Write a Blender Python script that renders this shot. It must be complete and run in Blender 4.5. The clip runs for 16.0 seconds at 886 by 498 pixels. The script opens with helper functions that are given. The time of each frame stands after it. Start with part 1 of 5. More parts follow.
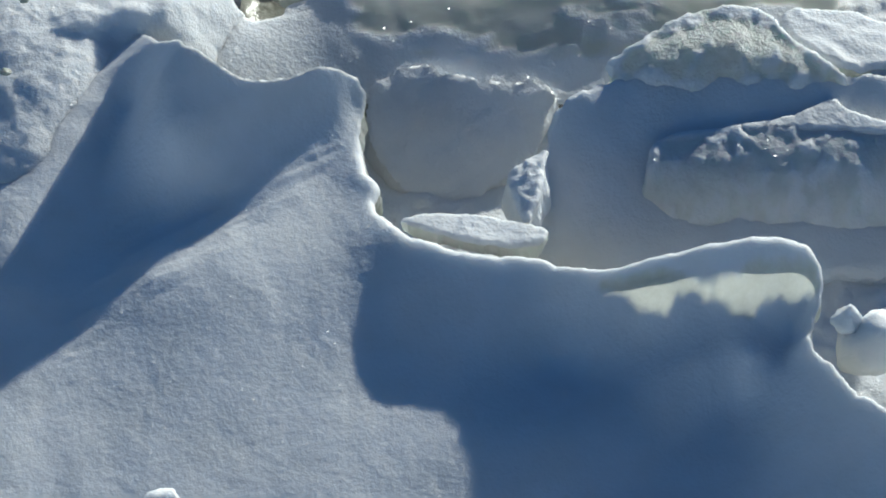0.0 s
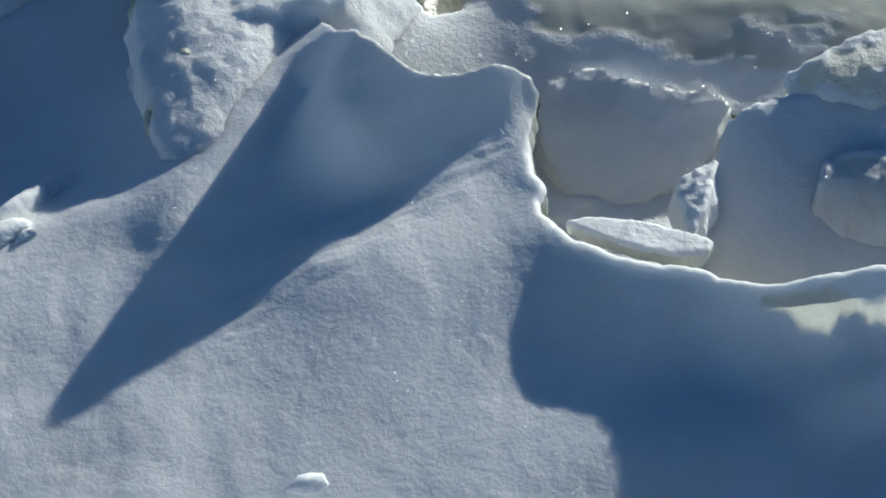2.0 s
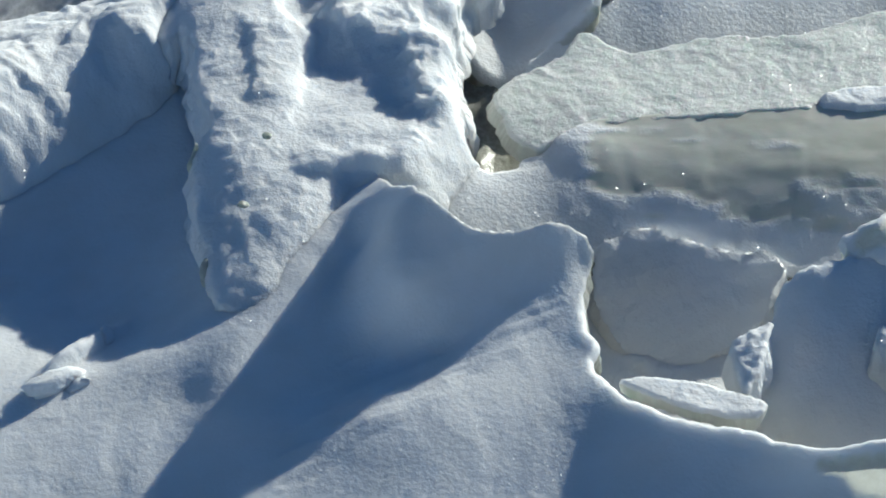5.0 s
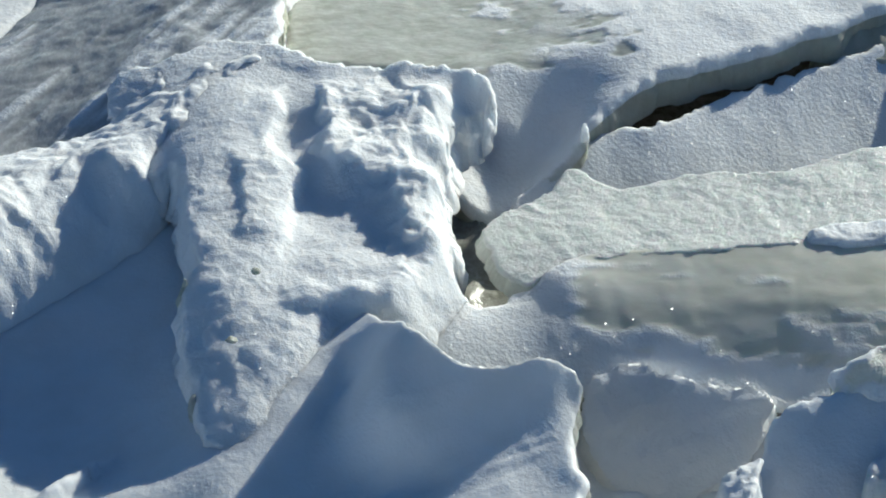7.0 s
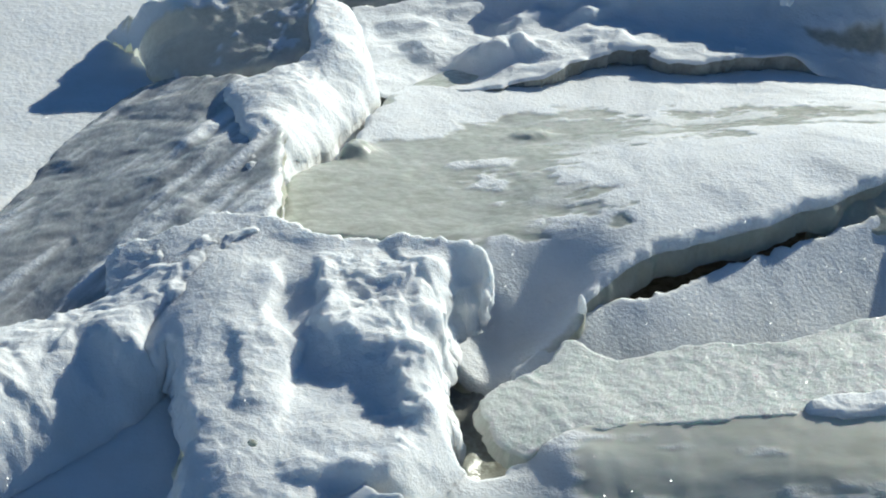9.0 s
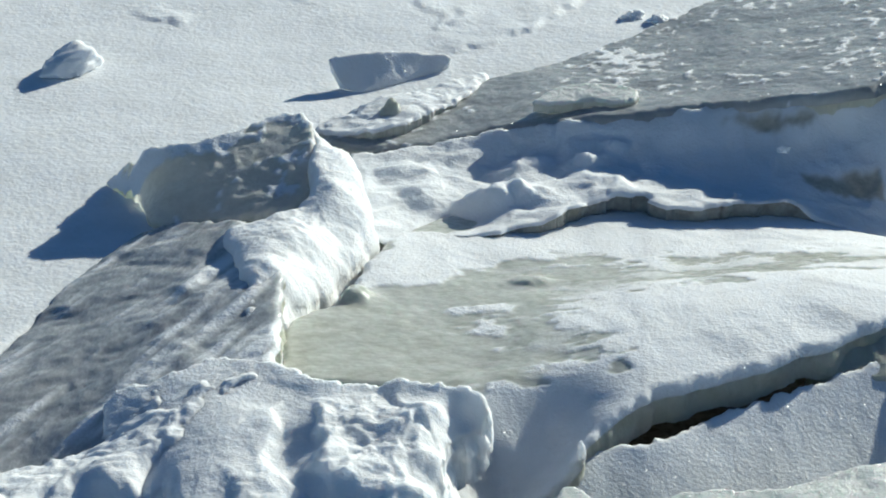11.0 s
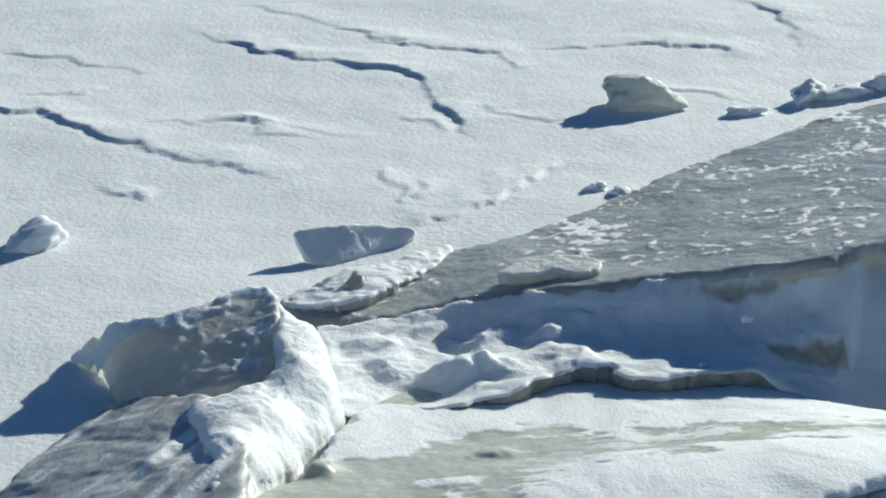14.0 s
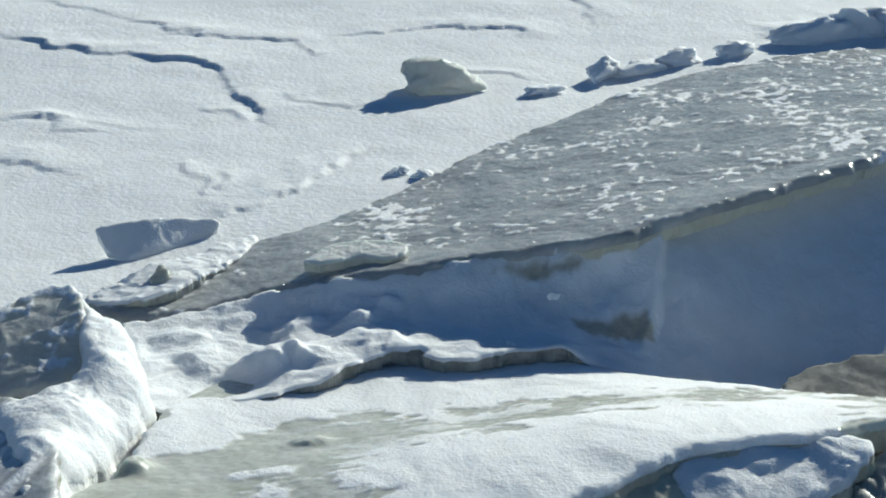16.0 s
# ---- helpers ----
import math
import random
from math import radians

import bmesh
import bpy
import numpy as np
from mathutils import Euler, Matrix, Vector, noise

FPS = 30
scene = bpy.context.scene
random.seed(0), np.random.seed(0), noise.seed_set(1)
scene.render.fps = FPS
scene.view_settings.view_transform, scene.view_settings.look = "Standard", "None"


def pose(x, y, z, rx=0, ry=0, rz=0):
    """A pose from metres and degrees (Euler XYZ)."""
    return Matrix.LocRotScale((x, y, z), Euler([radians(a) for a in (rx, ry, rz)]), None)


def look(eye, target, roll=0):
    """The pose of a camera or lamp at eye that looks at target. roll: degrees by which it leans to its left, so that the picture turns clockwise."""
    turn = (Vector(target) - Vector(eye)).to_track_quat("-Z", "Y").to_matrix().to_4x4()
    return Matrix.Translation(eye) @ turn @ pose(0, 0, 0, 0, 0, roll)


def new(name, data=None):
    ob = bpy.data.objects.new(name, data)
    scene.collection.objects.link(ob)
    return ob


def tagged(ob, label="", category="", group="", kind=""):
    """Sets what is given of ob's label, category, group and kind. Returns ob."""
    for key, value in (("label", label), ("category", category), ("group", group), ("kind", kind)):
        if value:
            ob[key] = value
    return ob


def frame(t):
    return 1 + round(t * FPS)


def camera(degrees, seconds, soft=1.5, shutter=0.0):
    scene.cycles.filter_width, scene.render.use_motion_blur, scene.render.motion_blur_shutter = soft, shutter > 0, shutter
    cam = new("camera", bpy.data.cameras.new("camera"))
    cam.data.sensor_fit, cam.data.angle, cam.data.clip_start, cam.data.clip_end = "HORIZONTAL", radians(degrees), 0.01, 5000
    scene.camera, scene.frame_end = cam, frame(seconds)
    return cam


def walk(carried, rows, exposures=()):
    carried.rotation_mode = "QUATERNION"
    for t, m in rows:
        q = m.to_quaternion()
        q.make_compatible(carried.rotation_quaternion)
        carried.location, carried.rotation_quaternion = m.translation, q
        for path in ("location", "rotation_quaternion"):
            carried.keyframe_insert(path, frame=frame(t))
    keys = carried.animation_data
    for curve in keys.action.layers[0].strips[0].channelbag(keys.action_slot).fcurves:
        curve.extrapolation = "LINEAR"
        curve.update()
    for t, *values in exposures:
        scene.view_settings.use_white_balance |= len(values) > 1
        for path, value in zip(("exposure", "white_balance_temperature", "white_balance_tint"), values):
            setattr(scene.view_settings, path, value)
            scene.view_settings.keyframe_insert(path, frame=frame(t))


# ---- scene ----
FOV = 25.0
EYE = (0.0, 0.0, 2.5)
# seconds, then the camera's turn in degrees: it stands still and pans and tilts
TURNS = [
    (0.0, 46.114, -0.625, -7.379),
    (0.5, 46.087, -0.503, -6.400),
    (1.0, 46.068, -0.487, -4.657),
    (1.5, 46.018, -0.463, -2.833),
    (2.0, 46.060, 0.012, -1.511),
    (2.5, 46.307, 0.122, -0.561),
    (3.0, 46.975, 0.240, 0.108),
    (3.5, 48.033, 0.368, 0.405),
    (4.0, 49.023, 0.344, 0.446),
    (6.5, 53.122, 0.005, 0.166),
    (7.0, 54.420, 0.022, 0.113),
    (7.5, 55.818, 0.110, 0.035),
    (8.0, 57.204, 0.050, 0.036),
    (10.5, 62.205, 0.036, -0.016),
    (11.0, 63.500, -0.000, 0.000),
    (11.5, 64.877, 0.003, -0.000),
    (12.0, 65.997, 0.035, -0.026),
    (12.5, 66.682, -0.003, -0.029),
    (13.0, 67.470, 0.012, -0.067),
    (13.5, 68.236, -0.002, -0.097),
    (14.0, 68.429, 0.008, -1.097),
    (14.5, 68.337, 0.184, -2.353),
    (15.0, 68.210, 0.383, -3.809),
    (15.5, 68.105, 0.482, -5.922),
    (16.0, 68.029, 0.164, -7.153),
]
cam = camera(FOV, 16.0, soft=2.0)
walk(cam, [(t, pose(*EYE, rx, ry, rz)) for t, rx, ry, rz in TURNS],
     exposures=[(0.0, 0.17, 5450, 1), (4.0, 0.23, 5500, 1), (8.0, 0.32, 5600, 0), (16.0, 0.25, 5550, -1)])

# ---- light: low winter sun from behind the ridge, clear sky ----
SUN_AZ, SUN_EL = 50.0, 20.0      # degrees from +x towards +y, and above the horizon
sun_to = Vector((math.cos(radians(SUN_EL)) * math.cos(radians(SUN_AZ)), math.cos(radians(SUN_EL)) * math.sin(radians(SUN_AZ)), math.sin(radians(SUN_EL))))
world = bpy.data.worlds.new("sky")
scene.world = world
world.use_nodes = True
wn = world.node_tree
sky = wn.nodes.new("ShaderNodeTexSky")
sky.sky_type = "NISHITA"
sky.sun_disc = False
sky.sun_elevation = radians(SUN_EL)
sky.sun_rotation = radians(90.0 - SUN_AZ)
sky.altitude = 2200.0
sky.air_density, sky.dust_density, sky.ozone_density = 1.0, 0.0, 4.0
wn.links.new(sky.outputs[0], wn.nodes["Background"].inputs[0])
wn.nodes["Background"].inputs[1].default_value = 0.050
lamp = bpy.data.lights.new("sun", "SUN")
lamp.energy, lamp.angle, lamp.color = 5.0, radians(0.5), (1.0, 0.88, 0.71)
sun = new("sun", lamp)
sun.matrix_world = look(tuple(sun_to * 30), (0, 0, 0))

# ---- materials ----
def nodes_of(name):
    m = bpy.data.materials.new(name)
    m.use_nodes = True
    t = m.node_tree
    t.nodes.clear()
    out = t.nodes.new("ShaderNodeOutputMaterial")
    return m, t, out


def add(t, kind, **values):
    n = t.nodes.new(kind)
    for k, v in values.items():
        n.inputs[k.replace("_", " ")].default_value = v
    return n


def noise_tex(t, co, scale, detail=4.0, rough=0.55):
    n = add(t, "ShaderNodeTexNoise", Scale=scale, Detail=detail, Roughness=rough)
    t.links.new(co, n.inputs["Vector"])
    return n.outputs["Fac"]


def ramp(t, fac, stops):
    n = t.nodes.new("ShaderNodeValToRGB")
    el = n.color_ramp.elements
    while len(el) < len(stops):
        el.new(0.5)
    for e, (p, c) in zip(el, stops):
        e.position, e.color = p, (*c, 1.0)
    t.links.new(fac, n.inputs[0])
    return n.outputs[0]


def bump(t, height, strength, distance, normal=None):
    n = add(t, "ShaderNodeBump", Strength=strength, Distance=distance)
    t.links.new(height, n.inputs["Height"])
    if normal is not None:
        t.links.new(normal, n.inputs["Normal"])
    return n.outputs["Normal"]


def glints(t, co, base, cell, share, tilt):
    """Crystal facets: tiny cells, each a mirror-like facet tilted at random, over the base shader."""
    v = add(t, "ShaderNodeTexVoronoi", Scale=1.0 / cell)
    t.links.new(co, v.inputs["Vector"])
    sub = t.nodes.new("ShaderNodeVectorMath")
    sub.operation = "SUBTRACT"
    sub.inputs[1].default_value = (0.5, 0.5, 0.5)
    t.links.new(v.outputs["Color"], sub.inputs[0])
    sc = t.nodes.new("ShaderNodeVectorMath")
    sc.operation = "SCALE"
    sc.inputs["Scale"].default_value = tilt
    t.links.new(sub.outputs[0], sc.inputs[0])
    geo = t.nodes.new("ShaderNodeNewGeometry")
    ad = t.nodes.new("ShaderNodeVectorMath")
    t.links.new(geo.outputs["Normal"], ad.inputs[0])
    t.links.new(sc.outputs[0], ad.inputs[1])
    nm = t.nodes.new("ShaderNodeVectorMath")
    nm.operation = "NORMALIZE"
    t.links.new(ad.outputs[0], nm.inputs[0])
    gl = add(t, "ShaderNodeBsdfGlossy", Roughness=0.34, Color=(0.95, 0.97, 1.0, 1.0))
    t.links.new(nm.outputs[0], gl.inputs["Normal"])
    mask = t.nodes.new("ShaderNodeMath")
    mask.operation = "LESS_THAN"
    mask.inputs[1].default_value = 0.26
    t.links.new(v.outputs["Distance"], mask.inputs[0])
    v2 = add(t, "ShaderNodeTexWhiteNoise")
    t.links.new(v.outputs["Color"], v2.inputs["Vector"])
    pick = t.nodes.new("ShaderNodeMath")
    pick.operation = "LESS_THAN"
    pick.inputs[1].default_value = share
    t.links.new(v2.outputs["Value"], pick.inputs[0])
    mul = t.nodes.new("ShaderNodeMath")
    mul.operation = "MULTIPLY"
    t.links.new(mask.outputs[0], mul.inputs[0])
    t.links.new(pick.outputs[0], mul.inputs[1])
    part_of = t.nodes.new("ShaderNodeMath")
    part_of.operation = "MULTIPLY"
    part_of.inputs[1].default_value = 0.055
    t.links.new(mul.outputs[0], part_of.inputs[0])
    mix = t.nodes.new("ShaderNodeMixShader")
    t.links.new(part_of.outputs[0], mix.inputs[0])
    t.links.new(base, mix.inputs[1])
    t.links.new(gl.outputs[0], mix.inputs[2])
    return mix.outputs[0]


def snow_shader(t, co, grain, relief, tint=(0.88, 0.895, 0.91), dirt=(0.83, 0.84, 0.84), deep=0.022, soft_share=0.75):
    """Wind-packed snow: a little see-through, grainy, with soft lumps."""
    p = t.nodes.new("ShaderNodeBsdfPrincipled")
    p.inputs["Roughness"].default_value = 0.75
    p.inputs["Specular IOR Level"].default_value = 0.25
    p.inputs["Subsurface Weight"].default_value = soft_share
    p.inputs["Subsurface Radius"].default_value = (0.9, 0.95, 1.0)
    p.inputs["Subsurface Scale"].default_value = deep
    big = noise_tex(t, co, 9.0, 3.0)
    t.links.new(ramp(t, big, [(0.35, dirt), (0.6, tint)]), p.inputs["Base Color"])
    fine = noise_tex(t, co, 1.0 / grain, 1.0, 0.5)
    mid = noise_tex(t, co, 0.42 / grain, 1.0, 0.4)
    n = bump(t, mid, relief * 0.55, 0.012)
    n = bump(t, fine, relief, 0.004, n)
    t.links.new(n, p.inputs["Normal"])
    return p.outputs[0]


def ice_shader(t, co, pale, dark, rough=0.22, scale=14.0, stretch=(1.0, 1.0, 1.0), relief=0.25, clear=0.15):
    """Clouded lake ice: milky, with trapped air and a wet-looking skin."""
    mp = t.nodes.new("ShaderNodeMapping")
    mp.inputs["Scale"].default_value = stretch
    t.links.new(co, mp.inputs["Vector"])
    co2 = mp.outputs[0]
    p = t.nodes.new("ShaderNodeBsdfPrincipled")
    p.inputs["Specular IOR Level"].default_value = 0.45
    p.inputs["IOR"].default_value = 1.31
    p.inputs["Subsurface Weight"].default_value = 0.5
    p.inputs["Subsurface Radius"].default_value = (0.8, 1.0, 0.9)
    p.inputs["Subsurface Scale"].default_value = 0.03
    a = noise_tex(t, co2, scale, 5.0, 0.6)
    t.links.new(ramp(t, a, [(0.3, dark), (0.68, pale)]), p.inputs["Base Color"])
    b = noise_tex(t, co2, scale * 4.0, 4.0, 0.6)
    r = add(t, "ShaderNodeMapRange", From_Min=0.3, From_Max=0.7, To_Min=rough * 0.7, To_Max=rough * 1.8)
    t.links.new(b, r.inputs["Value"])
    t.links.new(r.outputs[0], p.inputs["Roughness"])
    n = bump(t, a, relief, 0.02)
    n = bump(t, b, relief, 0.006, n)
    t.links.new(n, p.inputs["Normal"])
    thru = add(t, "ShaderNodeBsdfTranslucent", Color=(0.84, 0.86, 0.77, 1.0))
    mix = t.nodes.new("ShaderNodeMixShader")
    mix.inputs[0].default_value = clear
    t.links.new(p.outputs[0], mix.inputs[1])
    t.links.new(thru.outputs[0], mix.inputs[2])
    return mix.outputs[0]


def coords(t):
    return t.nodes.new("ShaderNodeNewGeometry").outputs["Position"]


def make_snow(name, grain=0.004, relief=0.3, share=0.5, cell=0.006, deep=0.022, soft_share=0.75, tint=(0.88, 0.895, 0.91), dirt=(0.83, 0.84, 0.84)):
    m, t, out = nodes_of(name)
    co = coords(t)
    s = glints(t, co, snow_shader(t, co, grain, relief, tint, dirt, deep, soft_share), cell, share, 2.2)
    t.links.new(s, out.inputs[0])
    return m


def make_ice(name, pale, dark, share=0.05, cell=0.008, **more):
    m, t, out = nodes_of(name)
    co = coords(t)
    s = ice_shader(t, co, pale, dark, **more)
    if share:
        s = glints(t, co, s, cell, share, 2.0)
    t.links.new(s, out.inputs[0])
    return m


def make_plate(name, pale, dark, stretch=(1.0, 1.0, 1.0), share=0.10, cell=0.008, rough=0.22, relief=0.25, clear=0.12, grain=0.005, sparkle=0.5, size=0.006, scale=14.0, bumpy=0.4, deep=0.02):
    """Bare ice where the attribute 'snow' is 0, drifted snow where it is 1."""
    m, t, out = nodes_of(name)
    co = coords(t)
    i = glints(t, co, ice_shader(t, co, pale, dark, rough=rough, stretch=stretch, relief=relief, clear=clear, scale=scale), cell, share, 2.0)
    s = glints(t, co, snow_shader(t, co, grain, bumpy, deep=deep), size, sparkle, 2.2)
    at = t.nodes.new("ShaderNodeAttribute")
    at.attribute_name = "snow"
    mix = t.nodes.new("ShaderNodeMixShader")
    t.links.new(at.outputs["Fac"], mix.inputs[0])
    t.links.new(i, mix.inputs[1])
    t.links.new(s, mix.inputs[2])
    t.links.new(mix.outputs[0], out.inputs[0])
    return m


SNOW = make_snow("snow_windpacked")
SNOW_FIELD = make_snow("snow_field_grainy", grain=0.010, relief=0.42, share=0.4, cell=0.009)
SNOW_SOFT = make_snow("snow_translucent", relief=0.42, cell=0.005, deep=0.03, soft_share=1.0, share=0.7)
SNOW_WET = make_snow("snow_crusted", grain=0.006, relief=0.4, share=0.12, cell=0.005)
ICE_PALE = make_ice("ice_milky", (0.76, 0.78, 0.74), (0.60, 0.61, 0.55), clear=0.4)
FROST = make_ice("ice_frosted", (0.84, 0.85, 0.83), (0.72, 0.73, 0.70), clear=0.15, rough=0.45, share=0.15, cell=0.004, scale=22.0)
ICE_EDGE = make_ice("ice_edge_yellowish", (0.76, 0.76, 0.66), (0.60, 0.59, 0.48), scale=20.0, share=0.02, clear=0.4)
BOULDER = make_ice("ice_boulder_bubbly", (0.90, 0.91, 0.91), (0.74, 0.74, 0.73), clear=0.3, rough=0.3, share=0.5, cell=0.012, scale=34.0, relief=0.6)
ICE_GREY = make_ice("ice_grey", (0.60, 0.61, 0.58), (0.42, 0.42, 0.38), clear=0.3)
ICE_DARK = make_ice("ice_dark", (0.22, 0.20, 0.17), (0.09, 0.085, 0.07), share=0.0, clear=0.0)
ICE_CLEAR = make_ice("ice_thin_backlit", (0.78, 0.79, 0.70), (0.60, 0.60, 0.48), share=0.03, clear=0.7, scale=24.0)
CRUST = make_ice("ice_crust", (0.92, 0.93, 0.89), (0.82, 0.84, 0.77), share=0.9, cell=0.010, rough=0.24, scale=40.0, relief=0.25, clear=0.12)
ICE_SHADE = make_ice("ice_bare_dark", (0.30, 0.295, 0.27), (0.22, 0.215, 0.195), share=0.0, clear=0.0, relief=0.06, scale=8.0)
ICE_OLIVE = make_ice("ice_olive_grey", (0.40, 0.40, 0.36), (0.27, 0.27, 0.23), share=0.0, clear=0.0, relief=0.2, scale=20.0)
PLATE = make_plate("plate_glazed", (0.74, 0.75, 0.69), (0.54, 0.55, 0.47), stretch=(0.7, 1.3, 1.0), relief=0.14, deep=0.04)
PLATE_YELLOW = make_plate("plate_yellowish", (0.90, 0.90, 0.82), (0.80, 0.79, 0.66), share=0.02, clear=0.25, stretch=(0.6, 1.3, 1.0), relief=0.04, scale=8.0, deep=0.04)
PLATE_GREY = make_plate("plate_grey", (0.52, 0.53, 0.52), (0.32, 0.33, 0.33), scale=7.0, share=0.8, cell=0.009, relief=0.4)
DRIFT_SNOW = make_plate("drift_snow", (0.86, 0.86, 0.78), (0.66, 0.65, 0.54), share=0.03, clear=0.5, grain=0.0035, sparkle=0.7, size=0.0035,
    scale=40.0, bumpy=0.19, deep=0.032)
SHELF_SNOW = make_plate("shelf_snow", (0.52, 0.49, 0.38), (0.33, 0.31, 0.24), share=0.0, clear=0.0, relief=0.15, scale=26.0, bumpy=0.4, deep=0.03)
FROSTED = make_plate("frosted_snow", (0.90, 0.91, 0.86), (0.72, 0.72, 0.64), share=0.6, cell=0.005, clear=0.22, rough=0.4, relief=0.5, scale=40.0)
BLOCK_ICE = make_plate("block_ice", (0.88, 0.89, 0.87), (0.74, 0.75, 0.72), share=0.5, clear=0.1, rough=0.3, relief=0.2, scale=26.0)
PEAK_ICE = make_plate("peak_ice", (0.68, 0.68, 0.65), (0.54, 0.54, 0.51), share=0.3, clear=0.2)
PLATE_SLOPE = make_plate("plate_slope", (0.54, 0.55, 0.55), (0.38, 0.39, 0.40), stretch=(1.6, 0.8, 1.0), share=0.08, relief=0.12)


# ---- shaping tools ----
def lattice(ix, iy, seed):
    h = (ix.astype(np.int64) * 374761393 + iy.astype(np.int64) * 668265263 + seed * 1274126177) & 0x7FFFFFFF
    h = ((h ^ (h >> 13)) * 1103515245) & 0x7FFFFFFF
    return ((h ^ (h >> 16)) & 0xFFFF) / 65535.0 * 2 * math.pi


def perlin(x, y, seed=0):
    ix, iy = np.floor(x), np.floor(y)
    fx, fy = x - ix, y - iy
    ux, uy = fx * fx * fx * (fx * (fx * 6 - 15) + 10), fy * fy * fy * (fy * (fy * 6 - 15) + 10)

    def corner(dx, dy):
        a = lattice(ix + dx, iy + dy, seed)
        return np.cos(a) * (fx - dx) + np.sin(a) * (fy - dy)
    top = corner(0, 0) * (1 - ux) + corner(1, 0) * ux
    bot = corner(0, 1) * (1 - ux) + corner(1, 1) * ux
    return (top * (1 - uy) + bot * uy) * 1.5


def fbm(x, y, size, octaves=4, gain=0.5, seed=0):
    s, a = np.zeros_like(x), 1.0
    for o in range(octaves):
        s += a * perlin(x / size * 2 ** o + 17.3 * o, y / size * 2 ** o - 9.1 * o, seed + o)
        a *= gain
    return s


def ridged(x, y, size, octaves=3, seed=0):
    s, a = np.zeros_like(x), 1.0
    for o in range(octaves):
        s += a * (1 - 2 * np.abs(perlin(x / size * 2 ** o + 5.7 * o, y / size * 2 ** o + 3.3 * o, seed + o)))
        a *= 0.5
    return s


def smooth(a, b, v):
    u = np.clip((v - a) / (b - a), 0, 1)
    return u * u * (3 - 2 * u)


def line_dist(x, y, pts, closed=False):
    """Distance to a polyline, the side it lies on (+ left of its run), and the run's fraction there."""
    best, side, at = np.full(x.shape, 1e9), np.zeros(x.shape), np.zeros(x.shape)
    seq = list(zip(pts, list(pts[1:]) + ([pts[0]] if closed else [])))
    for k, (a, b) in enumerate(seq):
        ax, ay, dx, dy = a[0], a[1], b[0] - a[0], b[1] - a[1]
        u = np.clip(((x - ax) * dx + (y - ay) * dy) / (dx * dx + dy * dy + 1e-12), 0, 1)
        ex, ey = x - ax - u * dx, y - ay - u * dy
        d = np.hypot(ex, ey)
        near = d < best
        best = np.where(near, d, best)
        side = np.where(near, np.sign(dx * ey - dy * ex), side)
        at = np.where(near, (k + u) / len(seq), at)
    return best, side, at


def cut(d, soft_to, back):
    """The profile of a wind-cut step: a drift that fades behind it, a steep face, a shallow scour before it."""
    s = smooth(-0.012, 0.012, d)
    return s * smooth(soft_to, 0, np.maximum(d, 0)) - 0.25 * (1 - s) * smooth(back, 0, np.maximum(-d, 0))


def inside(x, y, poly):
    odd = np.zeros(x.shape, bool)
    for a, b in zip(poly, list(poly[1:]) + [poly[0]]):
        if a[1] != b[1]:
            odd ^= ((a[1] > y) != (b[1] > y)) & (x < (b[0] - a[0]) * (y - a[1]) / (b[1] - a[1]) + a[0])
    return odd


def soften(poly, rounds=1):
    """Cuts the corners of a closed outline with heights."""
    p = np.array(poly, float)
    for _ in range(rounds):
        q = np.roll(p, -1, 0)
        p = np.stack([0.78 * p + 0.22 * q, 0.22 * p + 0.78 * q], 1).reshape(-1, p.shape[1])
    return p


def plate(pts, x, y, stiff):
    """A thin plate through the points (x, y, z), eased a little, as heights at x, y."""
    c = pts[:, :2].mean(0)
    p = pts[:, :2] - c

    def kernel(d2):
        return d2 * np.log(d2 + 1e-9)
    k = kernel(((p[:, None] - p[None]) ** 2).sum(-1)) + stiff * np.eye(len(p))
    one = np.column_stack([np.ones(len(p)), p])
    m = np.block([[k, one], [one.T, np.zeros((3, 3))]])
    w = np.linalg.lstsq(m, np.concatenate([pts[:, 2], np.zeros(3)]), rcond=None)[0]
    u, v = x - c[0], y - c[1]
    z = w[-3] + w[-2] * u + w[-1] * v
    for (a, b), f in zip(p, w[:-3]):
        z += f * kernel((u - a) ** 2 + (v - b) ** 2)
    return np.clip(z, pts[:, 2].min() - 0.03, pts[:, 2].max() + 0.03)


def mesh_of(name, verts, faces, mats, index=None, snow=None):
    me = bpy.data.meshes.new(name)
    verts = np.asarray(verts, np.float32)
    quads = np.asarray(faces, np.int32)
    me.vertices.add(len(verts))
    me.vertices.foreach_set("co", verts.ravel())
    me.loops.add(quads.size)
    me.loops.foreach_set("vertex_index", quads.ravel())
    me.polygons.add(len(quads))
    me.polygons.foreach_set("loop_start", np.arange(len(quads), dtype=np.int32) * quads.shape[1])
    me.polygons.foreach_set("use_smooth", np.ones(len(quads), bool))
    for m in mats:
        me.materials.append(m)
    if index is not None:
        me.polygons.foreach_set("material_index", np.asarray(index, np.int32))
    if snow is not None:
        at = me.attributes.new("snow", "FLOAT", "POINT")
        at.data.foreach_set("value", np.asarray(snow, np.float32))
    me.update()
    me.validate()
    return me


